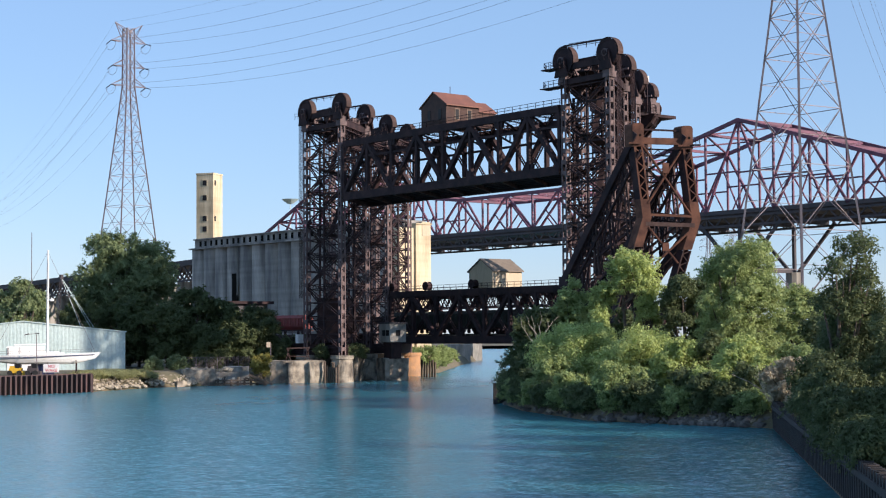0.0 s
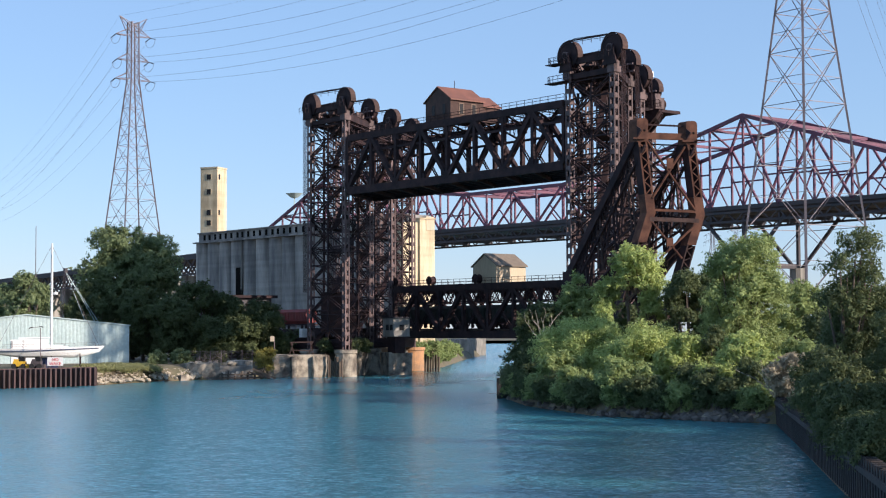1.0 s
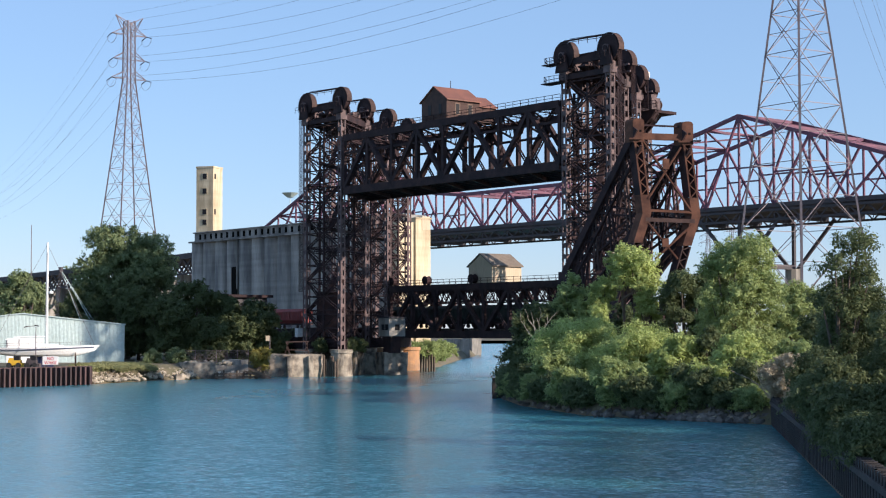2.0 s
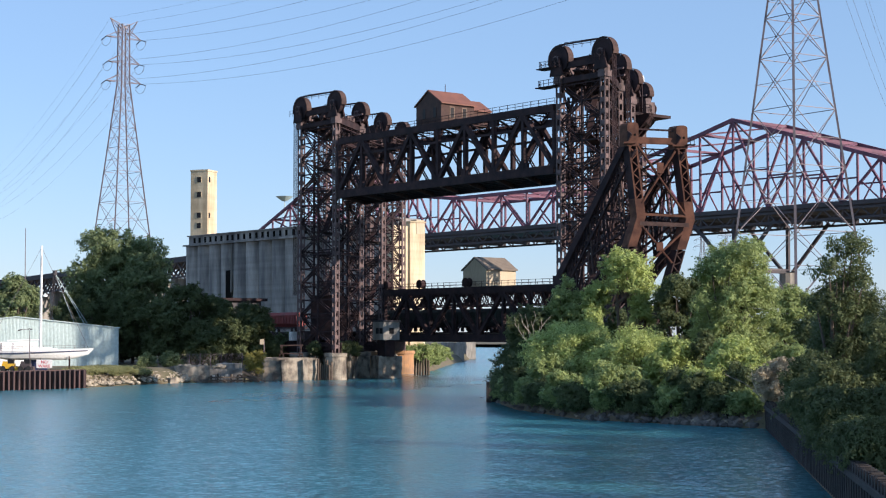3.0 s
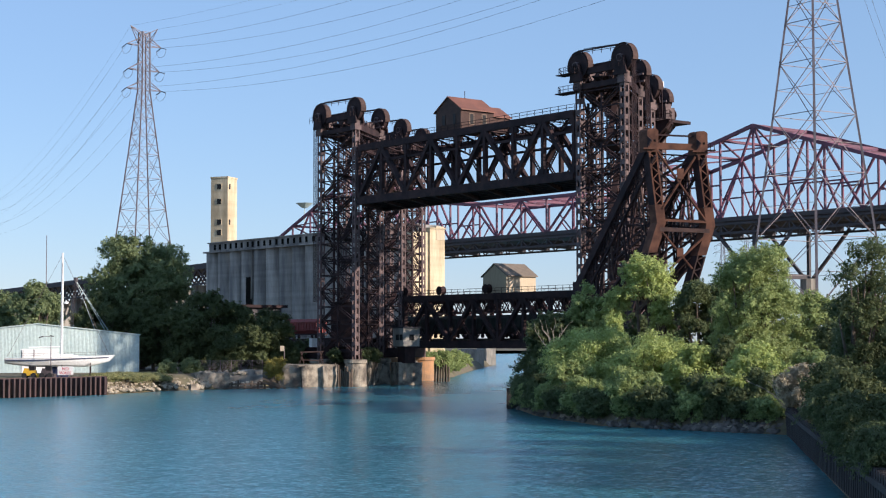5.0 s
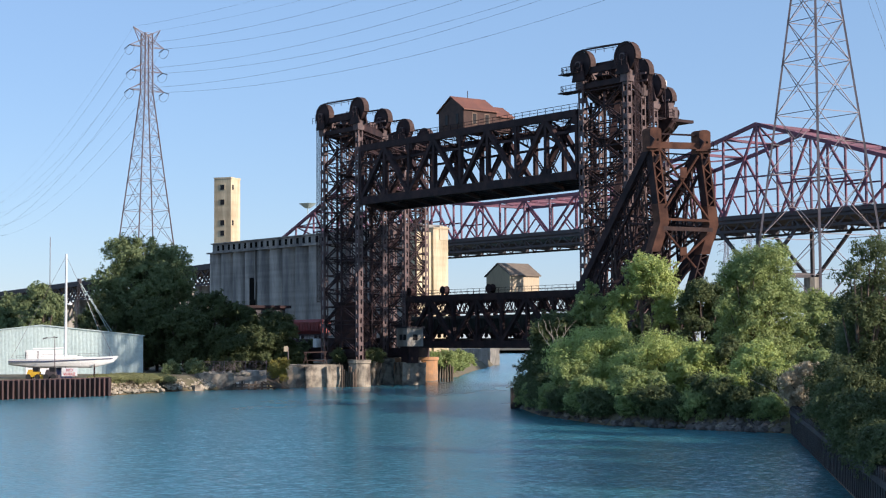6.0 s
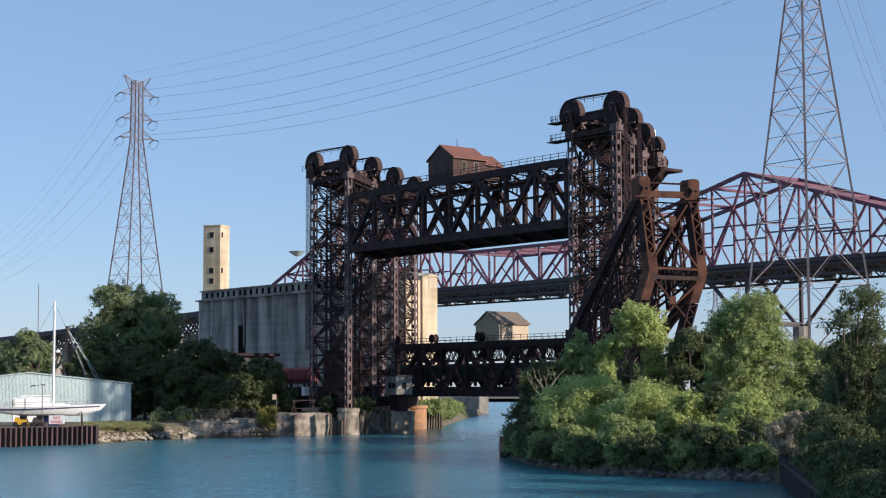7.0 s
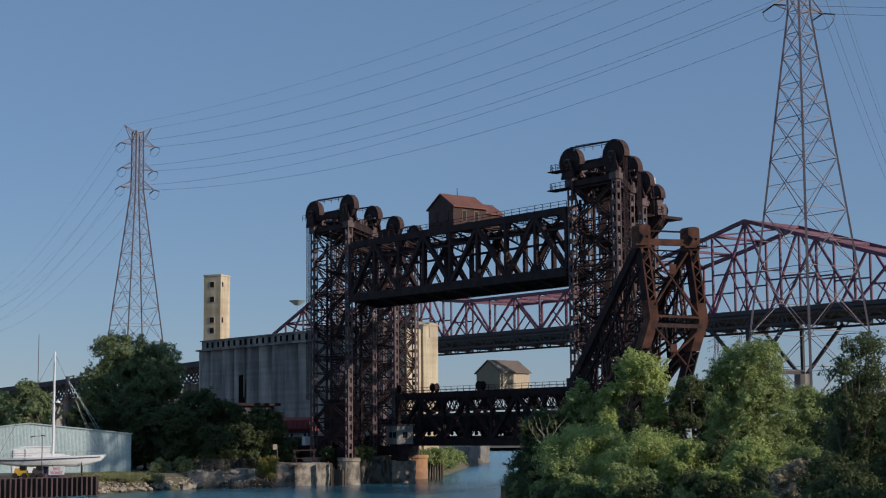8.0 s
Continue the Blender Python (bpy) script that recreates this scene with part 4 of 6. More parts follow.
TIPS_W = pylon(-73.2, 380.0, 2.6, 79.4, 15.0, radians(41), "tall lattice steel power pylon beyond the trees")
TIPS_E = pylon(48.0, 219.0, 2.4, 78.5, 15.0, radians(33), "tall lattice steel power pylon among the trees")


def wire(p, q, sag, thick, label="thin power line between pylons"):
    g = Geo()
    n = 24
    pts = [Vector(p).lerp(Vector(q), i / n) - UP * 4 * sag * (i / n) * (1 - i / n) for i in range(n + 1)]
    side = (Vector(q) - Vector(p)).cross(UP).normalized()
    for c in pts:
        g.v += [tuple(c + side * thick), tuple(c + UP * thick), tuple(c - side * thick), tuple(c - UP * thick)]
    g.f += [(4 * i + k, 4 * i + (k + 1) % 4, 4 * i + 4 + (k + 1) % 4, 4 * i + 4 + k) for i in range(n) for k in range(4)]
    solid("power_line", g, WIRE, label, "power line", group="power lines")


for i, (a, b) in enumerate(zip(TIPS_W, TIPS_E)):
    wire(a, b, 5.5 if i < 6 else 4.0, 0.024 if i < 6 else 0.016)
    wire(a, a + Vector((-153, 391, -8)), 9, 0.024 if i < 6 else 0.016)
    if i % 2:
        wire(b, b + Vector((132, 376, -6)), 9, 0.024 if i < 6 else 0.016)
    wire(b, b + Vector((160, -60, -8)), 4, 0.024 if i < 6 else 0.016)


# ---- piers and works at the foot of the towers ----
def block(name, ring, z0, z1, mat, label, category, group="", kind=""):
    """A weathered block over a plan ring, its edges broken a little."""
    bm = bmesh.new()
    lo = [bm.verts.new((x, y, z0)) for x, y in ring]
    hi = [bm.verts.new((x, y, z1)) for x, y in ring]
    n = len(ring)
    for i in range(n):
        bm.faces.new((lo[i], lo[(i + 1) % n], hi[(i + 1) % n], hi[i]))
    bm.faces.new(hi)
    bm.faces.new(lo[::-1])
    bmesh.ops.recalc_face_normals(bm, faces=bm.faces)
    bmesh.ops.subdivide_edges(bm, edges=bm.edges[:], cuts=5, use_grid_fill=True)
    for v in bm.verts:
        d = noise.noise_vector(v.co * 0.45) * 0.26 + noise.noise_vector(v.co * 1.6) * 0.16
        v.co += Vector((d.x, d.y, d.z * 0.8 if v.co.z > z0 + 0.5 else 0))
    me = bpy.data.meshes.new(name)
    bm.to_mesh(me)
    bm.free()
    me.materials.append(mat)
    return tagged(new(name, me), label, category, group, kind)


def slab(name, c, along, w, d, z0, z1, mat, label, category, group=""):
    c, e = Vector((*c, 0)), Vector((*along, 0)).normalized()
    f = Vector((-e.y, e.x, 0))
    return block(name, [P2(c + e * a * w / 2 + f * b * d / 2) for a, b in ((-1, -1), (1, -1), (1, 1), (-1, 1))], z0, z1, mat, label, category, group)


def round_pier(x, y, r, z1, mat, label):
    """A round concrete pier with a coping, chipped here and there."""
    g = Geo()
    n, zs = 28, [-2, 0.0, 0.6, 1.4, 2.2, z1 * 0.7, z1 - 0.7, z1 - 0.65, z1]
    for j, z in enumerate(zs):
        for i in range(n):
            a = 2 * math.pi * i / n
            k = r * (1.04 if z > z1 - 0.68 else 1.0 - 0.01 * j) + 0.16 * noise.noise(Vector((x + 2 * math.cos(a), y + 2 * math.sin(a), z * 0.9)))
            g.v.append((x + k * math.cos(a), y + k * math.sin(a), z))
    for j in range(len(zs) - 1):
        g.f += [(j * n + i, j * n + (i + 1) % n, (j + 1) * n + (i + 1) % n, (j + 1) * n + i) for i in range(n)]
    g.f.append(tuple((len(zs) - 1) * n + i for i in range(n)))
    return solid("bridge_pier", g, mat, label, "bridge pier", group="bridge piers")


for u, v in ((72, 0), (83.6, 0), (72, 15.7), (83.6, 15.7)):
    p = W(u, v, 0)
    round_pier(p.x, p.y, 2.1, 5.0, PIER, "stained round concrete bridge pier in the water")
for u, v in ((72, 31.4), (83.6, 31.4), (72, 47.1), (83.6, 47.1)):
    p = W(u, v, 0)
    round_pier(p.x, p.y, 2.6, 5.0, RUSTPIER if u == 72 else PIER, "rust-stained round concrete bridge pier")
for u in UR:
    for v in (V1, V2, V3, V4):
        p = W(u, v, 0)
        round_pier(p.x, p.y, 2.4, 3.2, PIER, "concrete bridge pier among the trees")
for a, b in ((0, 15.7), (31.4, 47.1)):
    p, q = W(74.5, a + 3, 0), W(74.5, b - 3, 0)
    slab("pier_wall", ((p.x + q.x) / 2, (p.y + q.y) / 2), (B.x, B.y), (q - p).length, 3.2, -2, 4.4, PIER, "cracked concrete wall between bridge piers", "pier wall", "pier walls")
slab("pier_wall", (-9.9, 319.5), (0.9, 0.4), 5.0, 4.0, -2, 4.3, PIER, "concrete footing under the operator cabin", "pier wall", "pier walls")
slab("abutment", (-29.0, 305.5), (0.94, 0.34), 12.6, 5.0, -2, 4.1, PIER, "old concrete abutment wall at the water", "abutment")
for k in (-0.36, -0.02, 0.3):
    slab("buttress", (-29.0 + 12.6 * k * 0.94 + 0.9, 305.5 + 12.6 * k * 0.34 - 2.8), (0.94, 0.34), 0.9, 0.8, -2, 3.8, PIER, "concrete buttress on the old abutment", "buttress", "buttresses")
slab("concrete_block", (-44.0, 291.5), (0.9, 0.43), 6.0, 5.0, -2, 2.9, PIER, "broken concrete block by the water", "concrete block", "broken blocks")
slab("concrete_block", (-38.5, 294.5), (0.95, 0.3), 6.5, 4.0, -2, 2.4, CONCRETE, "pale broken concrete block by the water", "concrete block", "broken blocks")
slab("concrete_block", (-37.2, 295.0), (0.8, -0.3), 3.5, 3.0, 2.2, 3.3, CONCRETE, "pale broken slab lying on a concrete block", "concrete block", "broken blocks")
slab("concrete_block", (-47.5, 287.0), (0.7, -0.5), 4.5, 2.0, -0.6, 1.0, PIER, "tilted concrete slab at the shore", "concrete block", "broken blocks")

for k, (v, lean, h) in enumerate(((3.2, 0.0, 4.9), (5.6, 0.02, 4.4), (8.4, 0.05, 4.7), (10.6, 0.16, 4.2), (12.6, 0.30, 4.3), (14.4, 0.24, 3.6))):
    p = W(72.4, v, 0)
    rib = slab("pier_rib", (p.x, p.y), (B.x, B.y), 1.0 + 0.25 * (k % 3), 1.1, -1.5, h, PIER, "broken concrete rib leaning on the pier wall" if lean > 0.1 else "stained concrete rib of the pier wall", "pier rib", "pier ribs")
    rib.matrix_world = Matrix.Translation(p) @ Matrix.Rotation(lean, 4, "Y") @ Matrix.Translation(-p)
crib = thing("timber_crib", (-36, 291, -1), "rotting dark timber crib in the water", "timber crib")
for k in range(8):
    x = -40.0 + k * 1.15
    h = 1.2 + 0.5 * math.sin(k * 2.3)
    part("post", Geo().tube((x, 290.2 + 0.2 * k, -1), (x + 0.1, 290.2 + 0.2 * k, h), 0.2, n=7), TIMBER, crib)
for z in (0.35, 0.9):
    part("waler", Geo().bar((-40.4, 289.9, z), (-31.6, 291.5, z), 0.25, 0.28), TIMBER, crib)
part("fallen_timber", Geo().bar((-34.5, 290.4, 1.9), (-30.4, 290.8, 0.1), 0.35, 0.35), TIMBER, crib)
for k in range(7):
    part("plank", Geo().bar((-39.6 + 0.78 * k, 290.75 + 0.14 * k, 0.35), (-39.6 + 0.78 * k, 290.75 + 0.14 * k, 1.35 + 0.2 * math.sin(k * 2.2)), 0.5, 0.08, (0.18, -1, 0)), DRYPLANK, crib, "sun-bleached plank")
part("fallen_timber", Geo().bar((-35.2, 290.6, 1.4), (-31.4, 290.4, 0.15), 0.3, 0.3), TIMBER, crib)
dol = thing("pile_cluster", (-20.9, 304.6, -1), "cluster of old mooring piles before the pier", "pile cluster")
for k in range(7):
    a = k * 0.9
    part("mooring_post", Geo().tube((-21.2 + 0.42 * k - 0.9, 304.5 + 0.5 * math.sin(a), -1), (-21.2 + 0.42 * k - 0.9, 304.6 + 0.5 * math.sin(a), 3.4 + 0.6 * math.cos(a * 2)), 0.2, n=7), TIMBER, dol)

stub = thing("pile_cluster", (-3.2, 341, -1), "short dark mooring piles beside the rusty pier", "pile cluster")
for k in range(6):
    x, y = -4.6 + 0.55 * k, 341 + 0.4 * math.sin(k * 2.1)
    part("mooring_post", Geo().tube((x, y, -1), (x + 0.05, y, 3.3 + 0.3 * math.cos(k * 1.7)), 0.23, n=7), TIMBER, stub)
# approach girders on the left bank
for v0, v1, dz in ((1.5, 14.2, 0.0), (33, 45.6, 1.7)):
    ap = thing("approach_span", W(105, (v0 + v1) / 2, 5), "dark steel plate girder approach span", "approach span", "approach spans")
    for v in (v0, v1):
        part("girder", Geo().bar(W(84.5, v, 6.2 + dz), W(140, v, 6.2 + dz), 0.5, 2.2), STEEL, ap)
        for k in range(14):
            part("stiffener", Geo().bar(W(86 + 4 * k, v - 0.3, 5.15 + dz), W(86 + 4 * k, v - 0.3, 7.2 + dz), 0.14, 0.14), STEEL, ap)
    part("deck", Geo().bar(W(84.5, (v0 + v1) / 2, 7.05 + dz), W(140, (v0 + v1) / 2, 7.05 + dz), 10.5, 0.5), STEEL, ap)
    for k in range(3):
        p = W(96 + 17 * k, (v0 + v1) / 2, 0)
        part("bent", Geo().bar(p + UP * 1.5, p + UP * (5.2 + dz), 1.0, 9, C), PIER, ap)
    part("railing", railing(Geo(), W(84.5, v0, 7.3 + dz), W(140, v0, 7.3 + dz), 1.1, 2.4), STEEL, ap)
    base = thing("steel_plinth", W(78, (v0 + v1) / 2, 5), "dark steel plinth of girders under the tower", "plinth", "plinths")
    for v in (v0 - 0.6, v1 + 0.6):
        part("girder", Geo().bar(W(71.2, v, 6.0), W(84.4, v, 6.0), 0.6, 1.9), STEEL, base)
    for u in (71.2, 84.4):
        part("girder", Geo().bar(W(u, v0 - 0.6, 6.0), W(u, v1 + 0.6, 6.0), 0.6, 1.9), STEEL, base)
# counterweights
for u in (5.3, 77.8):
    cw = thing("counterweight", W(u, V1 + 7.8, 8), "dark stained counterweight low in the tower", "counterweight", "counterweights")
    part("block", Geo().bar(W(u, V1 + 2.5, 12), W(u, V2 - 2.5, 12), 4.5, 8), STEEL, cw)
    for v in (V1, V2):
        uu = UR[0] - 2.1 if u < 40 else UL[1] + 2.1
        for k in range(6):
            a = W(uu, v, AXLE_Z) + C * (0.17 * k - 0.42)
            part("rope", Geo().tube(a, a - UP * 36, 0.045, n=5), STEEL, cw)
# operator's cabin by the tower
oc = thing("operator_cabin", (-9.9, 318, 4), "small grey operator cabin beside the tower", "cabin")
o = Vector((-9.9, 318, 0))
part("wall", Geo().bar(o + UP * 7.4, o + UP * 10.9, 3.9, 3.4, A), CONCRETE, oc)
part("roof", Geo().bar(o + UP * 10.9, o + UP * 11.2, 4.4, 3.9, A), DECK, oc)
for e in (-1, 0.2):
    part("window", Geo().bar(o - C * 1.98 + A * e + UP * 8.6, o - C * 1.98 + A * e + UP * 9.7, 0.9, 0.1, C), GLASS, oc)
part("window", Geo().bar(o - A * 1.73 + UP * 8.6, o - A * 1.73 + UP * 9.7, 1.0, 0.1, A), GLASS, oc)
part("support", Geo().bar(o + UP * 4.2, o + UP * 7.4, 2.4, 2.4, A), STEEL, oc)

# ---- goods train on the lowered span ----
def wagon(u, mat, label, h=4.3):
    """A covered hopper wagon, 14 m long."""
    v, z = V3 + 7.8, SPAN_DOWN[0] + 2.0
    w = thing("goods_wagon", W(u, v, z), label, "goods wagon", "goods train")
    o = W(u, v, z)
    prof = [(-1.45, 1.9), (-1.55, 3.9), (-1.1, h + 0.2), (1.1, h + 0.2), (1.55, 3.9), (1.45, 1.9), (0.5, 1.0), (-0.5, 1.0)]
    g = Geo()
    vs = [o + A * a + C * c + UP * zz for a in (-6.6, 6.6) for c, zz in prof]
    n = len(prof)
    g.add(vs, [(i, (i + 1) % n, n + (i + 1) % n, n + i) for i in range(n)] + [tuple(range(n))[::-1], tuple(range(n, 2 * n))])
    part("body", g, mat, w)
    for k in range(12):
        a = -6.2 + k * 1.127
        for c in (-1.6, 1.6):
            part("rib", Geo().bar(o + A * a + C * c + UP * 1.9, o + A * a + C * c + UP * 3.8, 0.12, 0.12, A), mat, w)
    part("underframe", Geo().bar(o - A * 7.2 + UP * 0.95, o + A * 7.2 + UP * 0.95, 2.6, 0.3), STEEL, w)
    for a in (-5.6, -3.9, 3.9, 5.6):
        for c in (-0.75, 0.75):
            part("wheel", Geo().tube(o + A * a + C * (c - 0.07) + UP * 0.46, o + A * a + C * (c + 0.07) + UP * 0.46, 0.46, n=14), STEEL, w)
    for a in (-6.9, 6.9):
        part("ladder", railing(Geo(), o + A * a + C * -1.3 + UP * 1.0, o + A * a + C * 1.3 + UP * 1.0, 2.9, 1.3, 0.08), STEEL, w)


for k in range(-1, 5):
    wagon(5.0 + k * 15.2 + 3, GREENCAR, "dark green covered goods wagon on the bridge")
wagon(112.7, REDCAR, "red covered goods wagon on the approach span")

# ---- boatyard on the left bank ----
block("quay", [(-150, 158), (-71.0, 243.6), (-56.4, 261.2), (-58, 268), (-80, 268), (-160, 190)], -2, 2.7, EARTH, "gravelled quay behind the sheet piling", "quay", kind="structure")
quay = tagged(new("quay_wall"), "rusty red-brown steel sheet pile wall", "quay wall", kind="structure")


def pile_mesh(name, mat, w, h, d):
    prof = [(-w / 2, 0), (-w * 0.28, 0), (-w * 0.16, -d), (w * 0.16, -d), (w * 0.28, 0), (w / 2, 0)]
    g = Geo()
    vs = [(x, y, z) for z in (-1.5, h) for x, y in prof] + [(x, y + 0.12, z) for z in (-1.5, h) for x, y in prof]
    n = len(prof)
    fs = [(i, i + 1, n + i + 1, n + i) for i in range(n - 1)] + [(2 * n + i + 1, 2 * n + i, 3 * n + i, 3 * n + i + 1) for i in range(n - 1)]
    fs += [(n + i, n + i + 1, 3 * n + i + 1, 3 * n + i) for i in range(n - 1)]
    g.add(vs, fs)
    return g.mesh(name, mat)


def sheet_piles(parent, p, q, w, h, d, mat, name="sheet_pile"):
    me = pile_mesh(name, mat, w, h, d)
    p, q = Vector((*p, 0)), Vector((*q, 0))
    n = round((q - p).length / w)
    ang = math.atan2((q - p).y, (q - p).x)
    for i in range(n):
        ob = piece(name, me, parent, p.lerp(q, (i + 0.5) / n) + UP * random.uniform(-0.06, 0.06))
        ob.rotation_euler = (0, 0, ang)


sheet_piles(quay, (-75.6, 238.2), (-56.2, 261.3), 0.95, 2.8, 0.8, PILING)
sheet_piles(quay, (-56.2, 261.3), (-57.5, 266.5), 0.75, 2.8, 0.42, PILING)
cap = part("cap_beam", Geo().bar((-75.6, 238.35, 2.85), (-56.2, 261.45, 2.85), 0.5, 0.2), PILING, quay)

shed = thing("boat_shed", (-74, 297, 2.7), "pale green corrugated metal boat shed", "shed")
SE, SD = Vector((-0.966, -0.259, 0)), Vector((-0.259, 0.966, 0))
so = Vector((-58.3, 300, 0))
SW, EAVE, RIDGE, SLENG = 36.0, 9.6, 11.6, 26.0
g = Geo()
nr = 150
for i in range(nr):
    f0, f1 = i / nr, (i + 1) / nr
    for f, off in ((f0, 0.0), (f0 + 0.55 / nr, 0.0), (f0 + 0.65 / nr, 0.035), (f0 + 0.9 / nr, 0.035)):
        x = so + SE * SW * f - SD * off
        z = EAVE + (RIDGE - EAVE) * (1 - abs(2 * f - 1))
        g.v += [tuple(x + UP * 2.5), tuple(x + UP * z)]
m = nr * 4
g.f += [(2 * i, 2 * i + 1, 2 * i + 3, 2 * i + 2) for i in range(m - 1)]
part("front_wall", g, METALWALL, shed)
for base in (so, so + SE * SW):
    part("side_wall", Geo().bar(base + SD * SLENG / 2 + UP * 2.5, base + SD * SLENG / 2 + UP * EAVE, 0.2, SLENG - 0.3, SD), METALWALL, shed)
for k in (0, 1):
    e = so + SE * SW * k
    r = so + SE * SW / 2
    th = UP * 0.18
    a = [e + UP * EAVE - SD * 0.3 + SE * (-0.3 if k == 0 else 0.3), r + UP * RIDGE - SD * 0.3, r + UP * RIDGE + SD * SLENG, e + UP * EAVE + SD * SLENG + SE * (-0.3 if k == 0 else 0.3)]
    part("roof", Geo().add(a + [p + th for p in a], [(0, 1, 2, 3), (7, 6, 5, 4), (0, 4, 5, 1), (1, 5, 6, 2), (2, 6, 7, 3), (3, 7, 4, 0)]), METALWALL, shed)
p = so + SE * 17.5 - SD * 0.1
part("roller_door", Geo().bar(p + UP * 2.6, p + UP * 7.2, 6.5, 0.12, SD), WHITE, shed, "white roller door")


def sailboat():
    """A sailing yacht on a cradle; its bow points to the water."""
    b = thing("sailing_yacht", (-65, 268, 2.7), "white sailing yacht laid up on a cradle", "sailboat")
    bow, L = Vector((-56.8, 267.5, 0)), 16.5
    ax = Vector((-0.985, -0.17, 0))
    sd = Vector((-ax.y, ax.x, 0))
    n = 18
    rings = []
    for i in range(n + 1):
        f = i / n
        beam = 2.1 * (math.sin(min(1.0, f * 1.5 + 0.02) * math.pi / 2)) * (1 - 0.28 * max(0, f - 0.6) / 0.4)
        deck = 6.25 - 0.55 * min(1, f * 1.4) + 0.15 * f
        keel = 4.35 + (0.9 * (1 - f / 0.22) ** 1.3 if f < 0.22 else 0) + 0.55 * max(0, f - 0.75) / 0.25
        x = bow + ax * (L * f)
        ring = []
        for k in range(-4, 5):
            t = k / 4
            y = math.copysign(abs(t) ** 0.55, t) * beam
            z = keel + (deck - keel) * abs(t) ** 2.2
            ring.append(x - ax * 0.9 * (abs(t) ** 2 * (1 - f)) + sd * y + UP * z)
        rings.append(ring)
    vs = [p for r in rings for p in r]
    m = 9
    fs = [(i * m + k, i * m + k + 1, (i + 1) * m + k + 1, (i + 1) * m + k) for i in range(n) for k in range(m - 1)]
    fs += [(i * m, (i + 1) * m, (i + 1) * m + m - 1, i * m + m - 1) for i in range(n)]
    fs.append(tuple(n * m + k for k in range(m)))
    part("hull", Geo().add(vs, fs), WHITE, b, smooth=False)
    w = Geo()
    for s in (0, m - 1):
        for i in range(1, n):
            w.bar(rings[i][s] - UP * 0.35, rings[i + 1][s] - UP * 0.35, 0.06, 0.14)
    part("stripe", w, NAVY, b, "navy stripe")
    c = bow + ax * 8.2
    part("coachroof", Geo().bar(c - ax * 3.2 + UP * 6.0, c + ax * 2.6 + UP * 6.0, 2.2, 0.5).bar(c - ax * 2.4 + UP * 6.25, c + ax * 1.8 + UP * 6.3, 1.8, 0.3), WHITE, b)
    for k in (-1.8, -0.6, 0.6):
        part("port_light", Geo().bar(c + ax * k - sd * 1.12 + UP * 6.2, c + ax * (k + 0.6) - sd * 1.12 + UP * 6.2, 0.06, 0.2), GLASS, b)
    part("sprayhood", Geo().bar(c + ax * 3.6 + UP * 7.25, c + ax * 5.8 + UP * 7.15, 2.2, 0.16), WHITE, b, "white canvas sprayhood")
    for k in (3.8, 5.6):
        for e in (-1, 1):
            part("hood_post", Geo().bar(c + ax * k + sd * e + UP * 5.9, c + ax * k + sd * e + UP * 7.2, 0.06), GALV, b)
    mb = bow + ax * 7.6
    part("mast", Geo().tube(mb + UP * 6.2, mb + UP * 22.9, 0.24, 0.17, 8), WHITE, b)
    part("boom", Geo().tube(mb + UP * 7.6, mb + ax * 5.2 + UP * 7.5, 0.12, n=7), WHITE, b)
    part("spreader", Geo().bar(mb - sd * 1.2 + UP * 14.6, mb + sd * 1.2 + UP * 14.6, 0.1), WHITE, b)
    part("radar", Geo().tube(mb - ax * 0.6 + UP * 14.6, mb - ax * 0.6 + UP * 14.95, 0.4, n=10), WHITE, b)
    for e in (bow + UP * 6.2, bow + ax * (L - 0.3) + UP * 6.0, mb + sd * 1.9 + UP * 5.8, mb - sd * 1.9 + UP * 5.8):
        part("stay", Geo().tube(mb + UP * 22.6, e, 0.025, n=4), GALV, b)
    part("rail", railing(Geo(), bow + ax * 0.6 - sd * 0.5 + UP * 6.1, bow + ax * 15.5 - sd * 1.6 + UP * 5.8, 0.65, 1.6, 0.035), GALV, b)
    for k in (3.0, 7.5, 12.5):
        for e in (-1, 1):
            part("cradle_post", Geo().bar(bow + ax * k + sd * e * 1.3 + UP * 2.6, bow + ax * k + sd * e * 1.0 + UP * 5.0, 0.16), STEEL, b)
    part("keel", Geo().bar(bow + ax * 6.5 + UP * 3.6, bow + ax * 9.2 + UP * 3.6, 0.35, 1.9), NAVY, b)


sailboat()

crane = thing("boom_crane", (-68, 315, 2.6), "dark lattice boom of a crane behind the shed", "crane")
ct, cb = Vector((-73.5, 315, 20.3)), Vector((-75.0, 316, 4.6))
part("boom", Geo().lattice(cb, ct, 0.4, (1, 0, 0), 0.08, 1.0, 0.05), DECK, crane)
part("boom_head", Geo().bar(ct - UP * 0.4, ct + UP * 0.5, 0.6), DECK, crane)
for dx in (4.8, 7.2, 7.9):
    part("hoist_rope", Geo().tube(ct, (ct.x + dx, 315.5, 8.0), 0.04, n=4), METALWALL, crane)
part("carrier", Geo().bar((-78, 317, 3.6), (-72, 317, 3.6), 3, 2.4), YELLOW, crane)

lamp = thing("yard_lamp", (-65.0, 262, 2.7), "thin yard lamp post with two heads", "lamp post")
part("post", Geo().tube((-65.0, 262, 2.6), (-65.0, 262, 9.2), 0.1, 0.06), GALV, lamp)
part("arm", Geo().bar((-66.4, 262, 9.2), (-64.8, 262, 9.35), 0.07), GALV, lamp)
part("lamp_head", Geo().bar((-66.9, 262, 9.1), (-66.2, 262, 9.3), 0.3, 0.16), DECK, lamp)
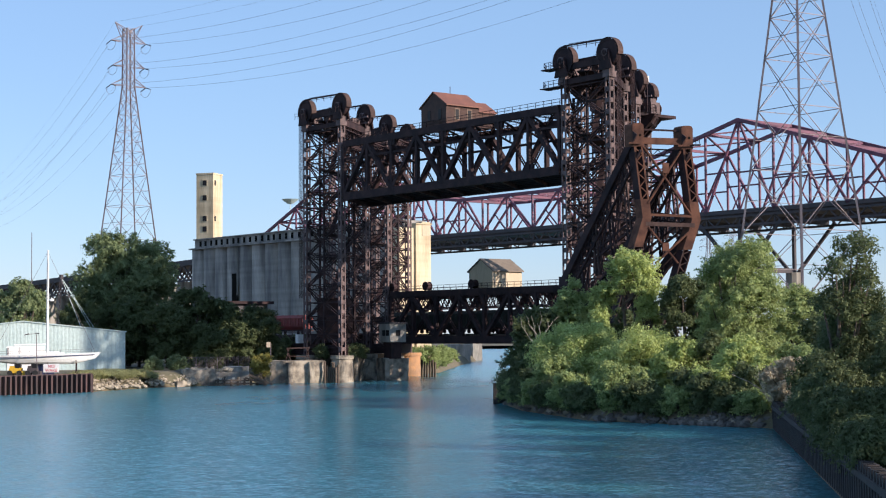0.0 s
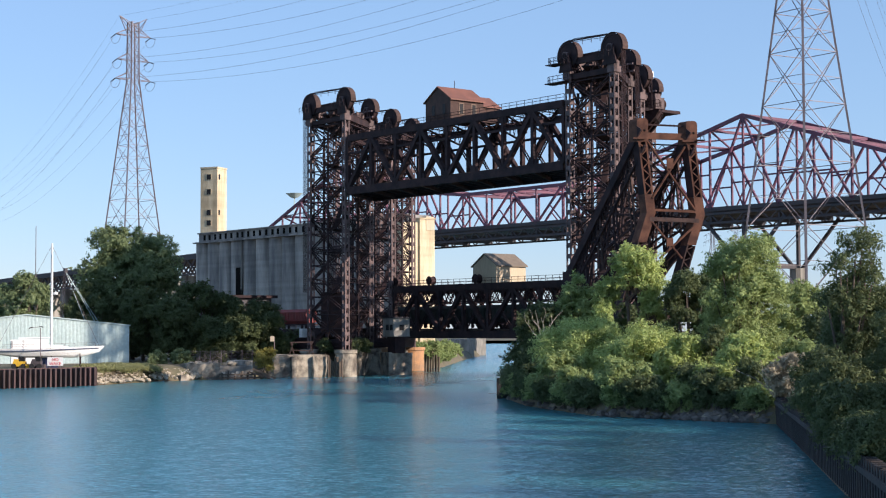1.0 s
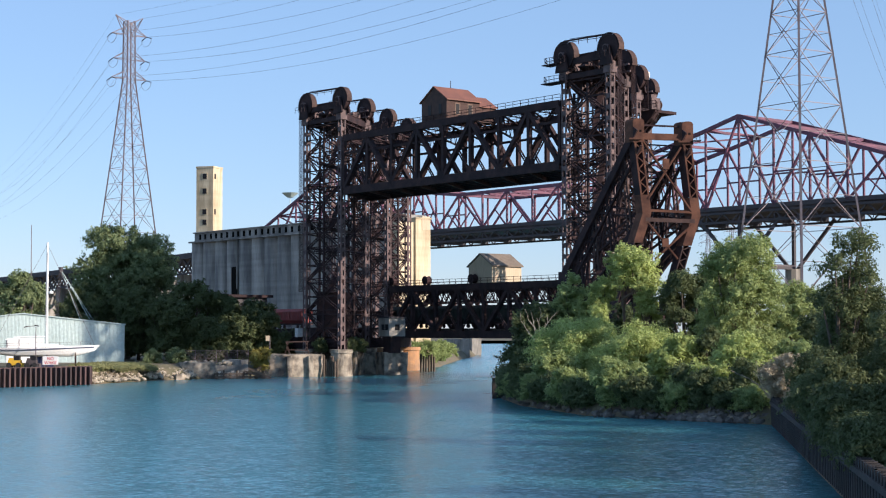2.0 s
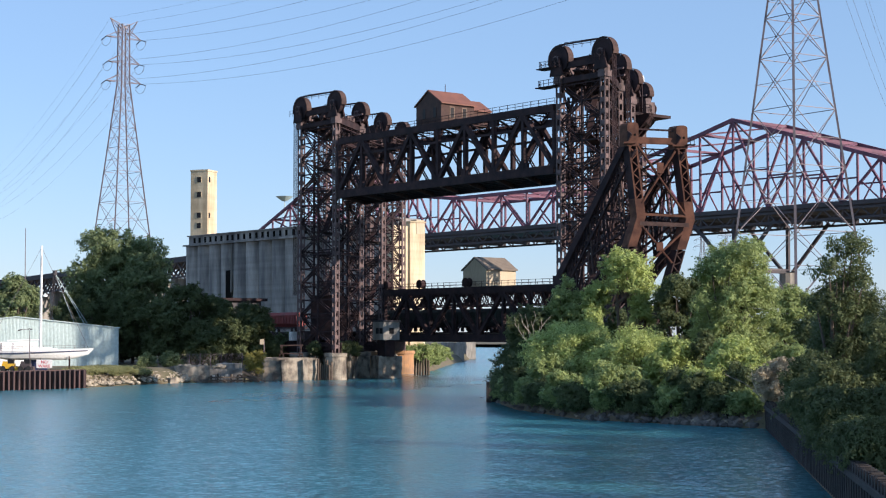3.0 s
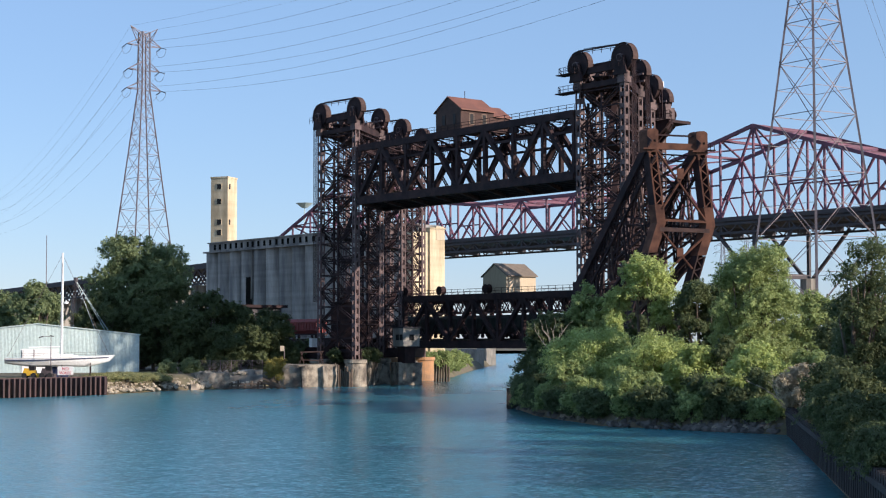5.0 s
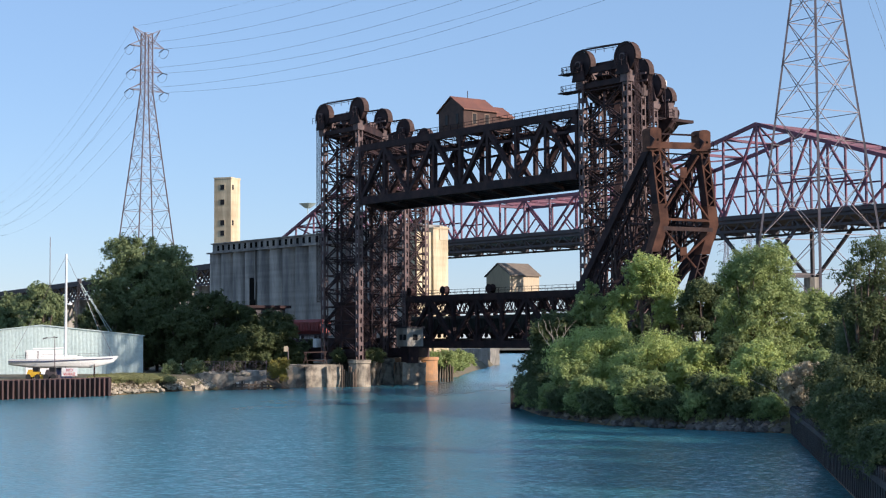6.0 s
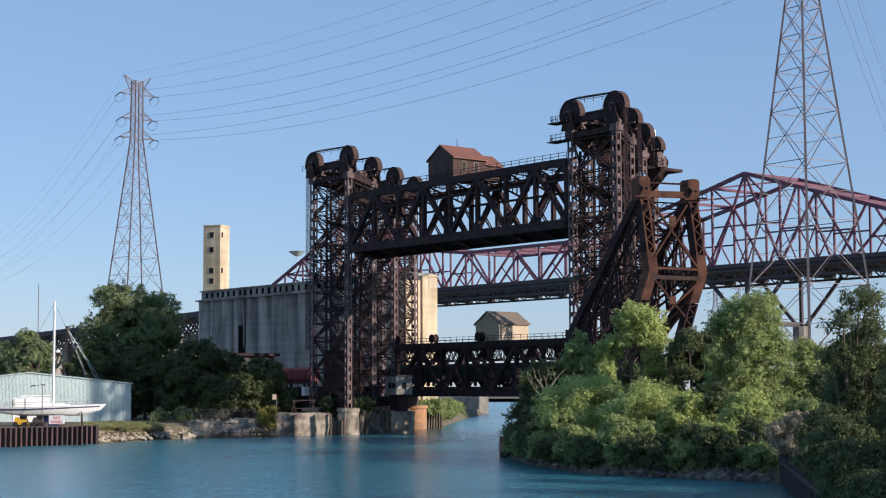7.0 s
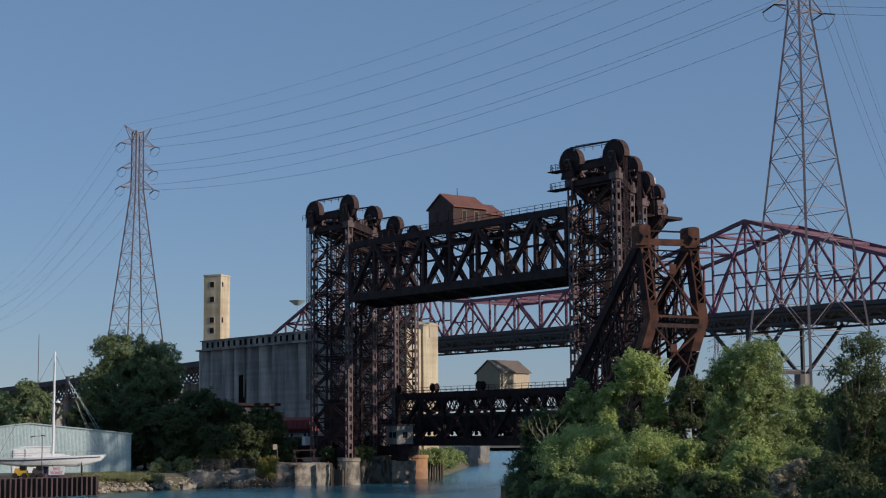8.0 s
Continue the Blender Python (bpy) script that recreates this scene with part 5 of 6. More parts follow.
part("lamp_head", Geo().bar((-65.2, 262, 9.4), (-64.6, 262, 9.3), 0.3, 0.16), DECK, lamp)

sign = thing("river_sign", (-62.3, 261.0, 2.7), "white board with red letters saying no wake", "sign")
sx, sy = -62.3, 260.6
part("board", Geo().bar((sx, sy, 3.15), (sx, sy, 4.5), 2.5, 0.06, (0, 1, 0)), WHITE, sign)
for e in (-1.0, 1.0):
    part("post", Geo().bar((sx + e, sy + 0.1, 2.5), (sx + e, sy + 0.1, 4.4), 0.1), TIMBER, sign)
for text, z in (("NO", 3.9), ("WAKE", 3.25)):
    cu = bpy.data.curves.new("letters", "FONT")
    cu.body, cu.size, cu.align_x, cu.extrude = text, 0.68, "CENTER", 0.01
    tmp = bpy.data.objects.new("letters", cu)
    me = bpy.data.meshes.new_from_object(tmp)
    me.materials.clear()
    me.materials.append(SIGNRED)
    ob = new("letters", me)
    ob.parent = sign
    ob.location, ob.rotation_euler = (0, sy - 261.0 - 0.05, z - 2.7), (radians(90), 0, 0)
    bpy.data.objects.remove(tmp)


def loader(x, y, z, mat, label, k=1.0):
    """A small yard loader."""
    t = thing("yard_loader", (x, y, z), label, "loader")
    part("body", Geo().bar((x - 1.0 * k, y, z + 0.8), (x + 0.9 * k, y, z + 0.8), 1.3, 0.8), mat, t)
    part("bonnet", Geo().bar((x - 0.9 * k, y, z + 1.3), (x - 0.1 * k, y, z + 1.25), 1.1, 0.5), mat, t)
    part("cab", Geo().bar((x + 0.3 * k, y, z + 1.2), (x + 0.3 * k, y, z + 1.9), 1.0, 0.9, (1, 0, 0)), GLASS, t)
    for a in (-0.8, 0.7):
        for c in (-0.7, 0.7):
            part("wheel", Geo().tube((x + a * k, y + c - 0.12, z + 0.42), (x + a * k, y + c + 0.12, z + 0.42), 0.42, n=12), BLACK, t)
    part("bucket", Geo().bar((x + 1.3 * k, y, z + 0.1), (x + 1.3 * k, y, z + 0.7), 0.5, 1.5, (0, 1, 0)), mat, t)


loader(-67.6, 259.5, 2.7, YELLOW, "small yellow loader parked on the quay")
loader(-64.8, 259.0, 2.7, DECK, "dark grey machine parked on the quay", 0.8)

fence = thing("chain_link_fence", (-43, 301, 2.6), "grey chain-link fence on steel posts", "fence")
FP = [Vector((-49.0 + 1.85 * k, 299.0 + 0.7 * k, 2.4)) for k in range(8)]
for p in FP:
    part("post", Geo().tube(p, p + UP * 2.6, 0.06, n=6), GALV, fence)
for p, q in zip(FP, FP[1:]):
    g = Geo()
    for z in (0.15, 2.5):
        g.bar(p + UP * z, q + UP * z, 0.05)
    for k in range(9):
        f = k / 9
        g.bar(p.lerp(q, f) + UP * 0.15, p.lerp(q, min(1, f + 0.34)) + UP * (0.15 + 2.35 * min(1, (1 - f) / 0.34)), 0.018)
        g.bar(p.lerp(q, min(1, f + 0.34)) + UP * 0.15, p.lerp(q, f) + UP * 2.5, 0.018)
    part("mesh_panel", g, GALV, fence)

mast = thing("radio_mast", (-176, 700, 2), "thin distant radio mast", "radio mast")
part("shaft", Geo().tube((-176, 700, 2), (-176, 700, 54), 0.25, 0.15, 5), GALV, mast)

# ---- shore stones ----
def stone_mesh(k, mat):
    bm = bmesh.new()
    bmesh.ops.create_icosphere(bm, subdivisions=1, radius=1.0)
    for v in bm.verts:
        v.co *= 1 + 0.45 * noise.noise(v.co * 1.3 + Vector((k * 7.1, 0, 0)))
        v.co.z *= 0.62
    me = bpy.data.meshes.new("stone")
    bm.to_mesh(me)
    bm.free()
    me.materials.append(mat)
    return me


def stones(parent, line, n, smin, smax, spread, mat, z0, z1):
    ms = [stone_mesh(k, mat) for k in range(6)]
    rnd = random.Random(len(line) * 31 + n)
    for i in range(n):
        f = rnd.random() * (len(line) - 1)
        k = int(f)
        a, b = line[k], line[k + 1]
        t = f - k
        d = rnd.random()
        s = rnd.uniform(smin, smax) * (1.25 - 0.5 * d)
        ob = piece("stone", ms[rnd.randrange(6)], parent, (a[0] + (b[0] - a[0]) * t + spread[0] * d, a[1] + (b[1] - a[1]) * t + spread[1] * d, z0 + (z1 - z0) * d))
        ob.scale = (s, s * rnd.uniform(0.7, 1.1), s)
        ob.rotation_euler = (rnd.uniform(-0.4, 0.4), rnd.uniform(-0.4, 0.4), rnd.uniform(0, 6))


rip = tagged(new("riprap_west"), "pale limestone riprap along the shore", "riprap", kind="structure")
stones(rip, [(-55.8, 262), (-53.6, 268), (-50.4, 279), (-46.6, 285.5), (-42.6, 288.5)], 300, 0.2, 0.46, (-1.9, 0.7), ROCK, 0.3, 2.0)
stones(rip, [(-46.0, 289.6), (-41.0, 291.6), (-37.0, 293.0)], 34, 0.25, 0.6, (0.4, 2.4), ROCK, 2.7, 3.1)
rip2 = tagged(new("riprap_east"), "dark stones along the wooded shore", "riprap", kind="structure")
stones(rip2, [(29, 147.5), (22, 154), (14.5, 162), (9.5, 182), (7.5, 204)], 260, 0.2, 0.6, (1.6, 1.2), DARKROCK, 0.05, 0.9)

stones(rip2, [(29.2, 147.6), (26.5, 150), (24.0, 152.5)], 75, 0.22, 0.62, (0.8, 1.6), DARKROCK, 0.1, 1.6)
stones(rip2, [(28.6, 147.6), (25.5, 150.6), (15.5, 160.6), (11, 175)], 16, 0.25, 0.6, (0.9, 1.2), ROCK, 0.08, 0.9)

# ---- sheet piling on the right bank ----
wall = tagged(new("bank_wall"), "dark steel sheet pile wall along the bank", "bank wall", kind="structure")
sheet_piles(wall, (15.0, 46), (20.4, 84), 1.05, 2.5, 0.55, DARKPILE)
sheet_piles(wall, (20.4, 84), (29.6, 148), 1.05, 2.5, 0.55, DARKPILE)
sheet_piles(wall, (6.2, 204), (8.6, 212), 0.8, 2.6, 0.4, DARKPILE)
part("waler", Geo().bar((15.0, 46.2, 1.9), (20.4, 84.2, 1.9), 0.35, 0.3).bar((20.4, 84.2, 1.9), (29.6, 148.2, 1.9), 0.35, 0.3), DARKPILE, wall)

# far things up the river
slab("far_dock", (4.6, 530), (1, 0.2), 5.0, 16, -1, 5.8, CONCRETE, "grey-green concrete dock wall up the river", "dock wall")
slab("far_dock", (10.2, 577), (1, 0.2), 3.4, 16, -1, 6.4, CONCRETE, "pale concrete dock wall far up the river", "dock wall")


# ---- trees ----
def leaves(name, mat, parent, lobes, count, size, seed, dense=60, spread=0.9, droop=0.0, more=2.6):
    """A crown: small pointed leaves along many short sprays that fill the lobes unevenly."""
    r = np.random.default_rng(seed)
    count, size = int(count * more), size * 0.78
    dense = max(16, dense // 2)
    area = np.array([l[3] * l[4] + l[4] * l[5] + l[3] * l[5] for l in lobes])
    ncl = max(12, count // dense)
    lo = np.array(lobes)[r.choice(len(lobes), ncl, p=area / area.sum())]
    d = r.normal(size=(ncl, 3))
    d /= np.linalg.norm(d, axis=1)[:, None]
    d[:, 2] = np.where(d[:, 2] < -0.55, -d[:, 2], d[:, 2])
    rad = 0.3 + 0.75 * r.random(ncl) ** 0.6 + 0.25 * (r.random(ncl) > 0.9)
    cen = lo[:, :3] + d * lo[:, 3:6] * rad[:, None]
    way = d + r.normal(size=(ncl, 3)) * 0.45 + np.array([0, 0, 0.45 - droop])
    way /= np.linalg.norm(way, axis=1)[:, None]
    length = spread * (0.5 + 1.0 * r.random(ncl))
    t = r.random((ncl, dense))
    thin = (0.27 - 0.16 * t)[:, :, None] * spread
    off = r.normal(size=(ncl, dense, 3))
    pos = cen[:, None, :] + way[:, None, :] * ((t - 0.3) * length[:, None])[:, :, None] + off * thin * np.array([1, 1, 0.8])
    pos[:, :, 2] -= (0.15 + droop * 0.5) * t ** 2 * length[:, None]
    n = ncl * dense
    pos, off = pos.reshape(n, 3), off.reshape(n, 3)
    nor = r.normal(size=(n, 3)) * 0.5 + np.array([0, 0, 0.35]) + 0.6 * np.repeat(d, dense, axis=0) + 0.3 * off
    nor /= np.linalg.norm(nor, axis=1)[:, None]
    tip = np.cross(nor, r.normal(size=(n, 3)))
    tip /= np.linalg.norm(tip, axis=1)[:, None] + 1e-9
    b = np.cross(nor, tip)
    s = size * (0.55 + 0.9 * r.random(n))[:, None]
    v = np.stack([pos - tip * s * 0.5 - b * s * 0.4, pos - tip * s * 0.5 + b * s * 0.4, pos + tip * s], axis=1).reshape(-1, 3)
    v -= np.array(spot(parent))
    me = bpy.data.meshes.new(name)
    me.vertices.add(3 * n)
    me.vertices.foreach_set("co", v.astype(np.float32).ravel())
    me.loops.add(3 * n)
    me.loops.foreach_set("vertex_index", np.arange(3 * n, dtype=np.int32))
    me.polygons.add(n)
    me.polygons.foreach_set("loop_start", np.arange(0, 3 * n, 3, dtype=np.int32))
    me.update(calc_edges=True)
    me.validate()
    me.materials.append(mat)
    ob = new(name, me)
    ob.parent = parent
    return tagged(ob, kind="stuff")


def tree(x, y, z, h, w, mat, label, count, size=0.28, seed=1, low=0.25, lobes=9, stems=1, dense=60, spread=0.9, category="tree", depth=1.0, droop=0.0):
    """A tree: tapered trunk, limbs that reach into the lobes of the crown, leaves in clumps."""
    r = random.Random(seed)
    t = thing(category, (x, y, z), label, category)
    ls = []
    top = h * (1 - low)
    lobes = lobes * 3
    for i in range(lobes):
        f = (i + 0.5) / lobes
        a = i * 2.4 + r.uniform(-0.5, 0.5)
        hh = h * low + top * (0.12 + 0.74 * f + r.uniform(-0.1, 0.08))
        prof = math.sqrt(max(0.05, 1 - ((hh / h - 0.46) / 0.62) ** 2))
        rr = w / 2 * prof * (0.74 if i < lobes - 1 else 0.05) * r.uniform(0.45, 1.08)
        k = w * r.uniform(0.09, 0.19)
        ls.append((x + rr * math.cos(a), y + depth * rr * math.sin(a), z + hh, k, k, k * r.uniform(0.55, 0.85) * min(1.3, h / w + 0.3)))
    for s in range(stems):
        dx = (s - (stems - 1) / 2) * 0.9
        fork = h * max(low, 0.22) * r.uniform(0.8, 1.1)
        part("trunk", Geo().tube((x + dx, y, z - 0.5), (x + dx * 1.6, y, z + fork), 0.022 * h / math.sqrt(stems) + 0.05, 0.014 * h / math.sqrt(stems) + 0.04, 9)
             .tube((x + dx * 1.6, y, z + fork * 0.98), (x + dx * 2 + r.uniform(-0.4, 0.4), y, z + h * 0.72), 0.014 * h / math.sqrt(stems) + 0.04, 0.05, 7), BARK, t)
        for i, l in enumerate(ls):
            if i % stems == s and i % 2 == 0:
                k0 = Vector((x + dx * 1.7, y, z + fork * r.uniform(0.8, 1.2)))
                e = Vector(l[:3])
                m = k0.lerp(e, 0.5) - UP * 0.06 * h
                part("limb", Geo().tube(k0, m, 0.011 * h + 0.02, 0.008 * h + 0.02, 6).tube(m, e, 0.008 * h + 0.02, 0.03, 5), BARK, t)
    leaves("crown", mat, t, ls, count, size, seed, dense, spread, droop)
    return t


# right bank, from the near wall to the bridge
E_TREE = "leafy green tree on the overgrown bank"
tree(27.9, 112, 2.4, 13.4, 5.4, LEAF_SHADE, "tall open-crowned dark green poplar on the bank", 5200, 0.19, 11, 0.3, 9, 2, 40, 0.8)
tree(28.6, 113, 2.4, 9.0, 6.5, LEAF_SHADE, "dark green poplar on the bank", 11000, 0.16, 121, 0.04, 11, 1, 40, 0.8)
tree(27.6, 98, 2.4, 8.0, 5.5, LEAF_SHADE, "dark green young tree behind the bank wall", 9000, 0.15, 12, 0.04, 9, 1, 40, 0.8)
tree(34.5, 138, 2.4, 11.0, 6.5, LEAF_SHADE, "slender dark green tree on the bank", 12000, 0.17, 13, 0.1, 9, 1, 40)
tree(32.0, 178, 2.4, 16.0, 10.5, LEAF_MID, "broad light-leaved locust tree on the bank", 30000, 0.22, 14, 0.14, 14, 2, 60, 1.0)
tree(23.6, 202, 2.4, 16.0, 9.6, LEAF_SUN, "yellow-green tree with several bare stems", 7000, 0.24, 15, 0.66, 9, 3)
tree(19.8, 203, 2.4, 12.6, 4.0, LEAF_SUN, "small yellow-green tree on the bank", 3600, 0.24, 115, 0.66, 5, 1)
tree(25.0, 200, 2.4, 11.6, 3.6, LEAF_SUN, "small yellow-green tree on the bank", 3200, 0.24, 116, 0.6, 5, 1)
tree(16.4, 206, 2.4, 13.2, 6.0, LEAF_MID, "green tree before the bridge tower", 11000, 0.25, 117, 0.2, 8, 1)
tree(18.2, 192, 2.0, 9.2, 4.8, LEAF_SUN, "bright green young tree on the bank", 8000, 0.23, 118, 0.1, 7, 1)
# The shaded pocket between the crowns, coloured by darker leaves.
tree(28.9, 196, 2.4, 14.2, 7.0, LEAF_SHADE, E_TREE, 14000, 0.24, 35, 0.05, 10)
tree(27.4, 168, 2.0, 7.4, 3.4, LEAF_SHADE, "dark green bush on the bank", 7000, 0.21, 119, 0.0, 8, 1)
tree(33.5, 200, 2.4, 14.0, 9.0, LEAF_SHADE, E_TREE, 14000, 0.28, 16, 0.1, 9)
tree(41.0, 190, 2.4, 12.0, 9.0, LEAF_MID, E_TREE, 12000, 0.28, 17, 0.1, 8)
tree(11.5, 207, 2.2, 9.8, 8.0, LEAF_SHADE, "dark green tree at the bank's point", 15000, 0.26, 18, 0.05, 9)
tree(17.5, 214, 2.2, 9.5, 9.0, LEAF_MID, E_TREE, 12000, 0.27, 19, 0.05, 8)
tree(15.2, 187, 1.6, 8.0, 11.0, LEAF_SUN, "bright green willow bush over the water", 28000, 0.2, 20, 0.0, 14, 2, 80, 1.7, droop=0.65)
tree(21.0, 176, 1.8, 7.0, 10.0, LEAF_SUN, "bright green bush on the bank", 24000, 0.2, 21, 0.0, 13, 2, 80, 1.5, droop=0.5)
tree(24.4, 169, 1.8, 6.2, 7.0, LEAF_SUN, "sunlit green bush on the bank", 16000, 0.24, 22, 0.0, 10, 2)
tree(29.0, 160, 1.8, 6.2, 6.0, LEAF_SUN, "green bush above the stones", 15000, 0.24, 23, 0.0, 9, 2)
tree(24.5, 158.5, 1.2, 4.2, 6.0, LEAF_SHADE, "low dark bush at the water", 9000, 0.22, 24, 0.0, 8, 1, 50, 0.7, "bush")
tree(18.0, 164, 1.2, 4.6, 6.5, LEAF_MID, "low green bush at the water", 9000, 0.22, 25, 0.0, 8, 1, 50, 0.7, "bush")
tree(12.5, 176, 1.2, 4.6, 6.0, LEAF_MID, "low green bush at the water", 9000, 0.22, 26, 0.0, 8, 1, 50, 0.7, "bush")
tree(9.8, 196, 1.2, 5.2, 5.0, LEAF_SHADE, "dark bush at the bank's point", 9000, 0.24, 27, 0.0, 8, 1, 50, 0.7, "bush")
tree(35.0, 158, 2.2, 5.0, 5.5, LEAF_MID, E_TREE, 10000, 0.24, 28, 0.0, 8)
tree(30.9, 146.0, 1.8, 4.4, 5.0, LEAF_DRY, "dry brown bush behind the wall", 9000, 0.2, 29, 0.0, 7, 1, 40, 0.7, "bush")
tree(38.5, 165, 2.4, 7.2, 7.0, LEAF_SHADE, E_TREE, 11000, 0.26, 30, 0.05, 8)
tree(45.0, 175, 2.4, 9.5, 8.0, LEAF_SHADE, E_TREE, 10000, 0.28, 31, 0.05, 8)
tree(26.0, 215, 2.4, 10.0, 9.0, LEAF_SHADE, E_TREE, 10000, 0.28, 32, 0.05, 8)
tree(37.0, 215, 2.4, 10.0, 9.0, LEAF_SHADE, E_TREE, 9000, 0.28, 33, 0.05, 8)

# unseen trees added outside the view to cast shade on the water
for i, (x, y, h) in enumerate(((43, 118, 14), (44, 106, 15), (39, 97, 13), (37, 84, 13), (34, 71, 12), (52, 128, 14))):
    tree(x, y, 2.4, h, 10.0, LEAF_SHADE, "unseen leafy tree added to shade the river", 6000, 0.3, 210 + i, 0.05, 8, 1, 60, 1.2)

# bushes that hang over the water; most take leaves darkened for the rim's shade
EDGE = [(28.3, 150.3), (23.0, 155.5), (17.5, 160.5), (13.6, 166), (11.2, 175), (9.4, 185), (8.2, 194), (8.0, 203)]
for i in range(19):
    f = i / 19 * (len(EDGE) - 1.001)
    a, b = EDGE[int(f)], EDGE[int(f) + 1]
    t = f - int(f)
    tree(a[0] + (b[0] - a[0]) * t + 0.2, a[1] + (b[1] - a[1]) * t + 0.3, 0.7, 2.4 + 1.5 * math.sin(i * 2.3) ** 2, 4.4, (LEAF_MID, LEAF_SHADE, LEAF_SHADE)[i % 3],
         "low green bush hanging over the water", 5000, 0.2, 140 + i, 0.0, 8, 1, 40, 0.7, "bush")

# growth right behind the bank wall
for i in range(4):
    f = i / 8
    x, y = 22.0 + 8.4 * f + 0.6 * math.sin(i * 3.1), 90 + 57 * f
    tree(x, y, 2.2, 3.4 + 1.6 * math.sin(i * 1.7) ** 2, 4.2, LEAF_SHADE, "green shrubs crowding behind the bank wall", 5500, 0.17, 100 + i, 0.0, 8, 1, 40, 0.7, "bush")
tree(36.0, 122, 2.4, 9.0, 7.0, LEAF_SHADE, E_TREE, 8000, 0.2, 111, 0.05, 9, 1, 40)
tree(30.5, 126, 2.4, 7.5, 5.5, LEAF_SHADE, E_TREE, 8000, 0.19, 112, 0.0, 9, 1, 40)

# left bank; the shade over its trees is put into the dark leaf tone
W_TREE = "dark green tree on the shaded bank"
tree(-63.8, 332, 2.6, 26.5, 20.5, LEAF_COTTON, "large round cottonwood tree on the bank", 36000, 0.42, 41, 0.2, 15, 1, 60, 1.6)
tree(-78.0, 305, 2.6, 18.0, 9.5, LEAF_COTTON, "green tree behind the boat shed", 15000, 0.36, 42, 0.15, 10, 1, 60, 1.2)
tree(-88.0, 312, 2.6, 15.0, 11.0, LEAF_COTTON, "light green tree behind the boat shed", 14000, 0.36, 43, 0.1, 9, 1, 60, 1.2)
tree(-69.5, 322, 2.6, 15.0, 12.0, LEAF_SHADE, W_TREE, 14000, 0.38, 44, 0.05, 9, 1, 60, 1.2)
tree(-59.0, 318, 2.6, 14.5, 12.0, LEAF_SHADE, W_TREE, 16000, 0.38, 45, 0.02, 9, 1, 60, 1.2)
tree(-52.5, 312, 2.6, 12.5, 10.0, LEAF_SHADE, W_TREE, 15000, 0.36, 46, 0.0, 9, 1, 60, 1.2)
tree(-48.0, 320, 2.6, 16.0, 11.0, LEAF_SHADE, W_TREE, 16000, 0.38, 47, 0.02, 9, 1, 60, 1.2)
tree(-42.5, 322, 2.6, 13.0, 10.0, LEAF_SHADE, W_TREE, 14000, 0.38, 48, 0.0, 9, 1, 60, 1.2)
tree(-44.0, 309, 2.6, 8.5, 8.0, LEAF_SHADE, W_TREE, 11000, 0.34, 49, 0.0, 8, 1, 60, 1.0)
tree(-37.0, 318, 2.6, 10.5, 9.0, LEAF_SHADE, W_TREE, 12000, 0.36, 50, 0.0, 8, 1, 60, 1.1)
tree(-36.5, 326, 2.6, 12.5, 9.0, LEAF_SHADE, W_TREE, 12000, 0.36, 51, 0.0, 8, 1, 60, 1.1)
tree(-29.5, 328, 2.6, 6.0, 7.0, LEAF_SHADE, W_TREE, 9000, 0.36, 55, 0.0, 8, 1, 60, 1.0)
tree(-33.0, 320, 2.6, 6.0, 7.0, LEAF_SHADE, W_TREE, 9000, 0.36, 56, 0.0, 8, 1, 60, 1.0)
tree(-51.6, 292, 2.2, 2.9, 3.0, LEAF_COTTON, "small green shrub on the shore", 4000, 0.22, 52, 0.0, 7, 1, 40, 0.6, "bush")
tree(-47.4, 293, 2.2, 3.3, 4.2, LEAF_COTTON, "small green shrub on the shore", 4000, 0.22, 53, 0.0, 7, 1, 40, 0.6, "bush")
tree(-33.2, 298, 1.6, 3.9, 4.6, LEAF_OLIVE, "yellowish shrub on the old abutment", 4000, 0.2, 54, 0.0, 7, 1, 40, 0.6, "bush")
for i, (u, v) in enumerate(((71.4, 2.6), (71.2, 6.4), (71.3, 9.6), (78, -1.6))):
    p = W(u, v, 0)
    tree(p.x, p.y, 4.4, 2.7, 3.2, LEAF_SHADE, "weeds growing on the bridge pier", 2600, 0.2, 60 + i, 0.0, 6, 1, 40, 0.6, "bush")
for i, (x, y, h) in enumerate(((-4.5, 432, 5.6), (-0.5, 455, 5.2), (1.5, 480, 4.2), (-8, 412, 5), (-7.0, 379, 4.6), (-3.6, 383, 5.4), (-1.5, 393, 4.6))):
    tree(x, y, 0.8, h, 6.5, LEAF_MID, "sunlit green bush up the river", 5000, 0.3, 70 + i, 0.0, 7, 1, 50, 0.9, "bush")
for i in range(9):
    x, y = -95 - 14 * (i % 5) - 3 * i, 330 + 35 * (i // 5) + 6 * i
    tree(x, y, 2.6, 13 + 3 * math.sin(i * 2.1), 13, LEAF_SHADE if i % 2 else LEAF_MID, "green tree among others on the bank", 9000, 0.45, 80 + i, 0.05, 8, 1, 60, 1.4)

# grass on the quay's slope
gr = thing("grass_patch", (-54, 272, 2.4), "dry yellow-green grass on the shore slope", "grass", kind="stuff")
leaves("blades", leaf_material("dry_grass_blades", (0.22, 0.23, 0.09), (0.42, 0.41, 0.20)), gr, [(-57.5, 268, 2.7, 3.5, 4, 0.35), (-56, 275, 2.6, 4, 6, 0.5), (-53.5, 282, 2.4, 3.5, 5, 0.45), (-56.3, 268.5, 2.2, 1.0, 3.5, 0.4), (-53.6, 275, 2.1, 1.4, 4, 0.5), (-50.8, 282.5, 2.0, 1.6, 3, 0.4)], 42000, 0.13, 7, 30, 0.55)

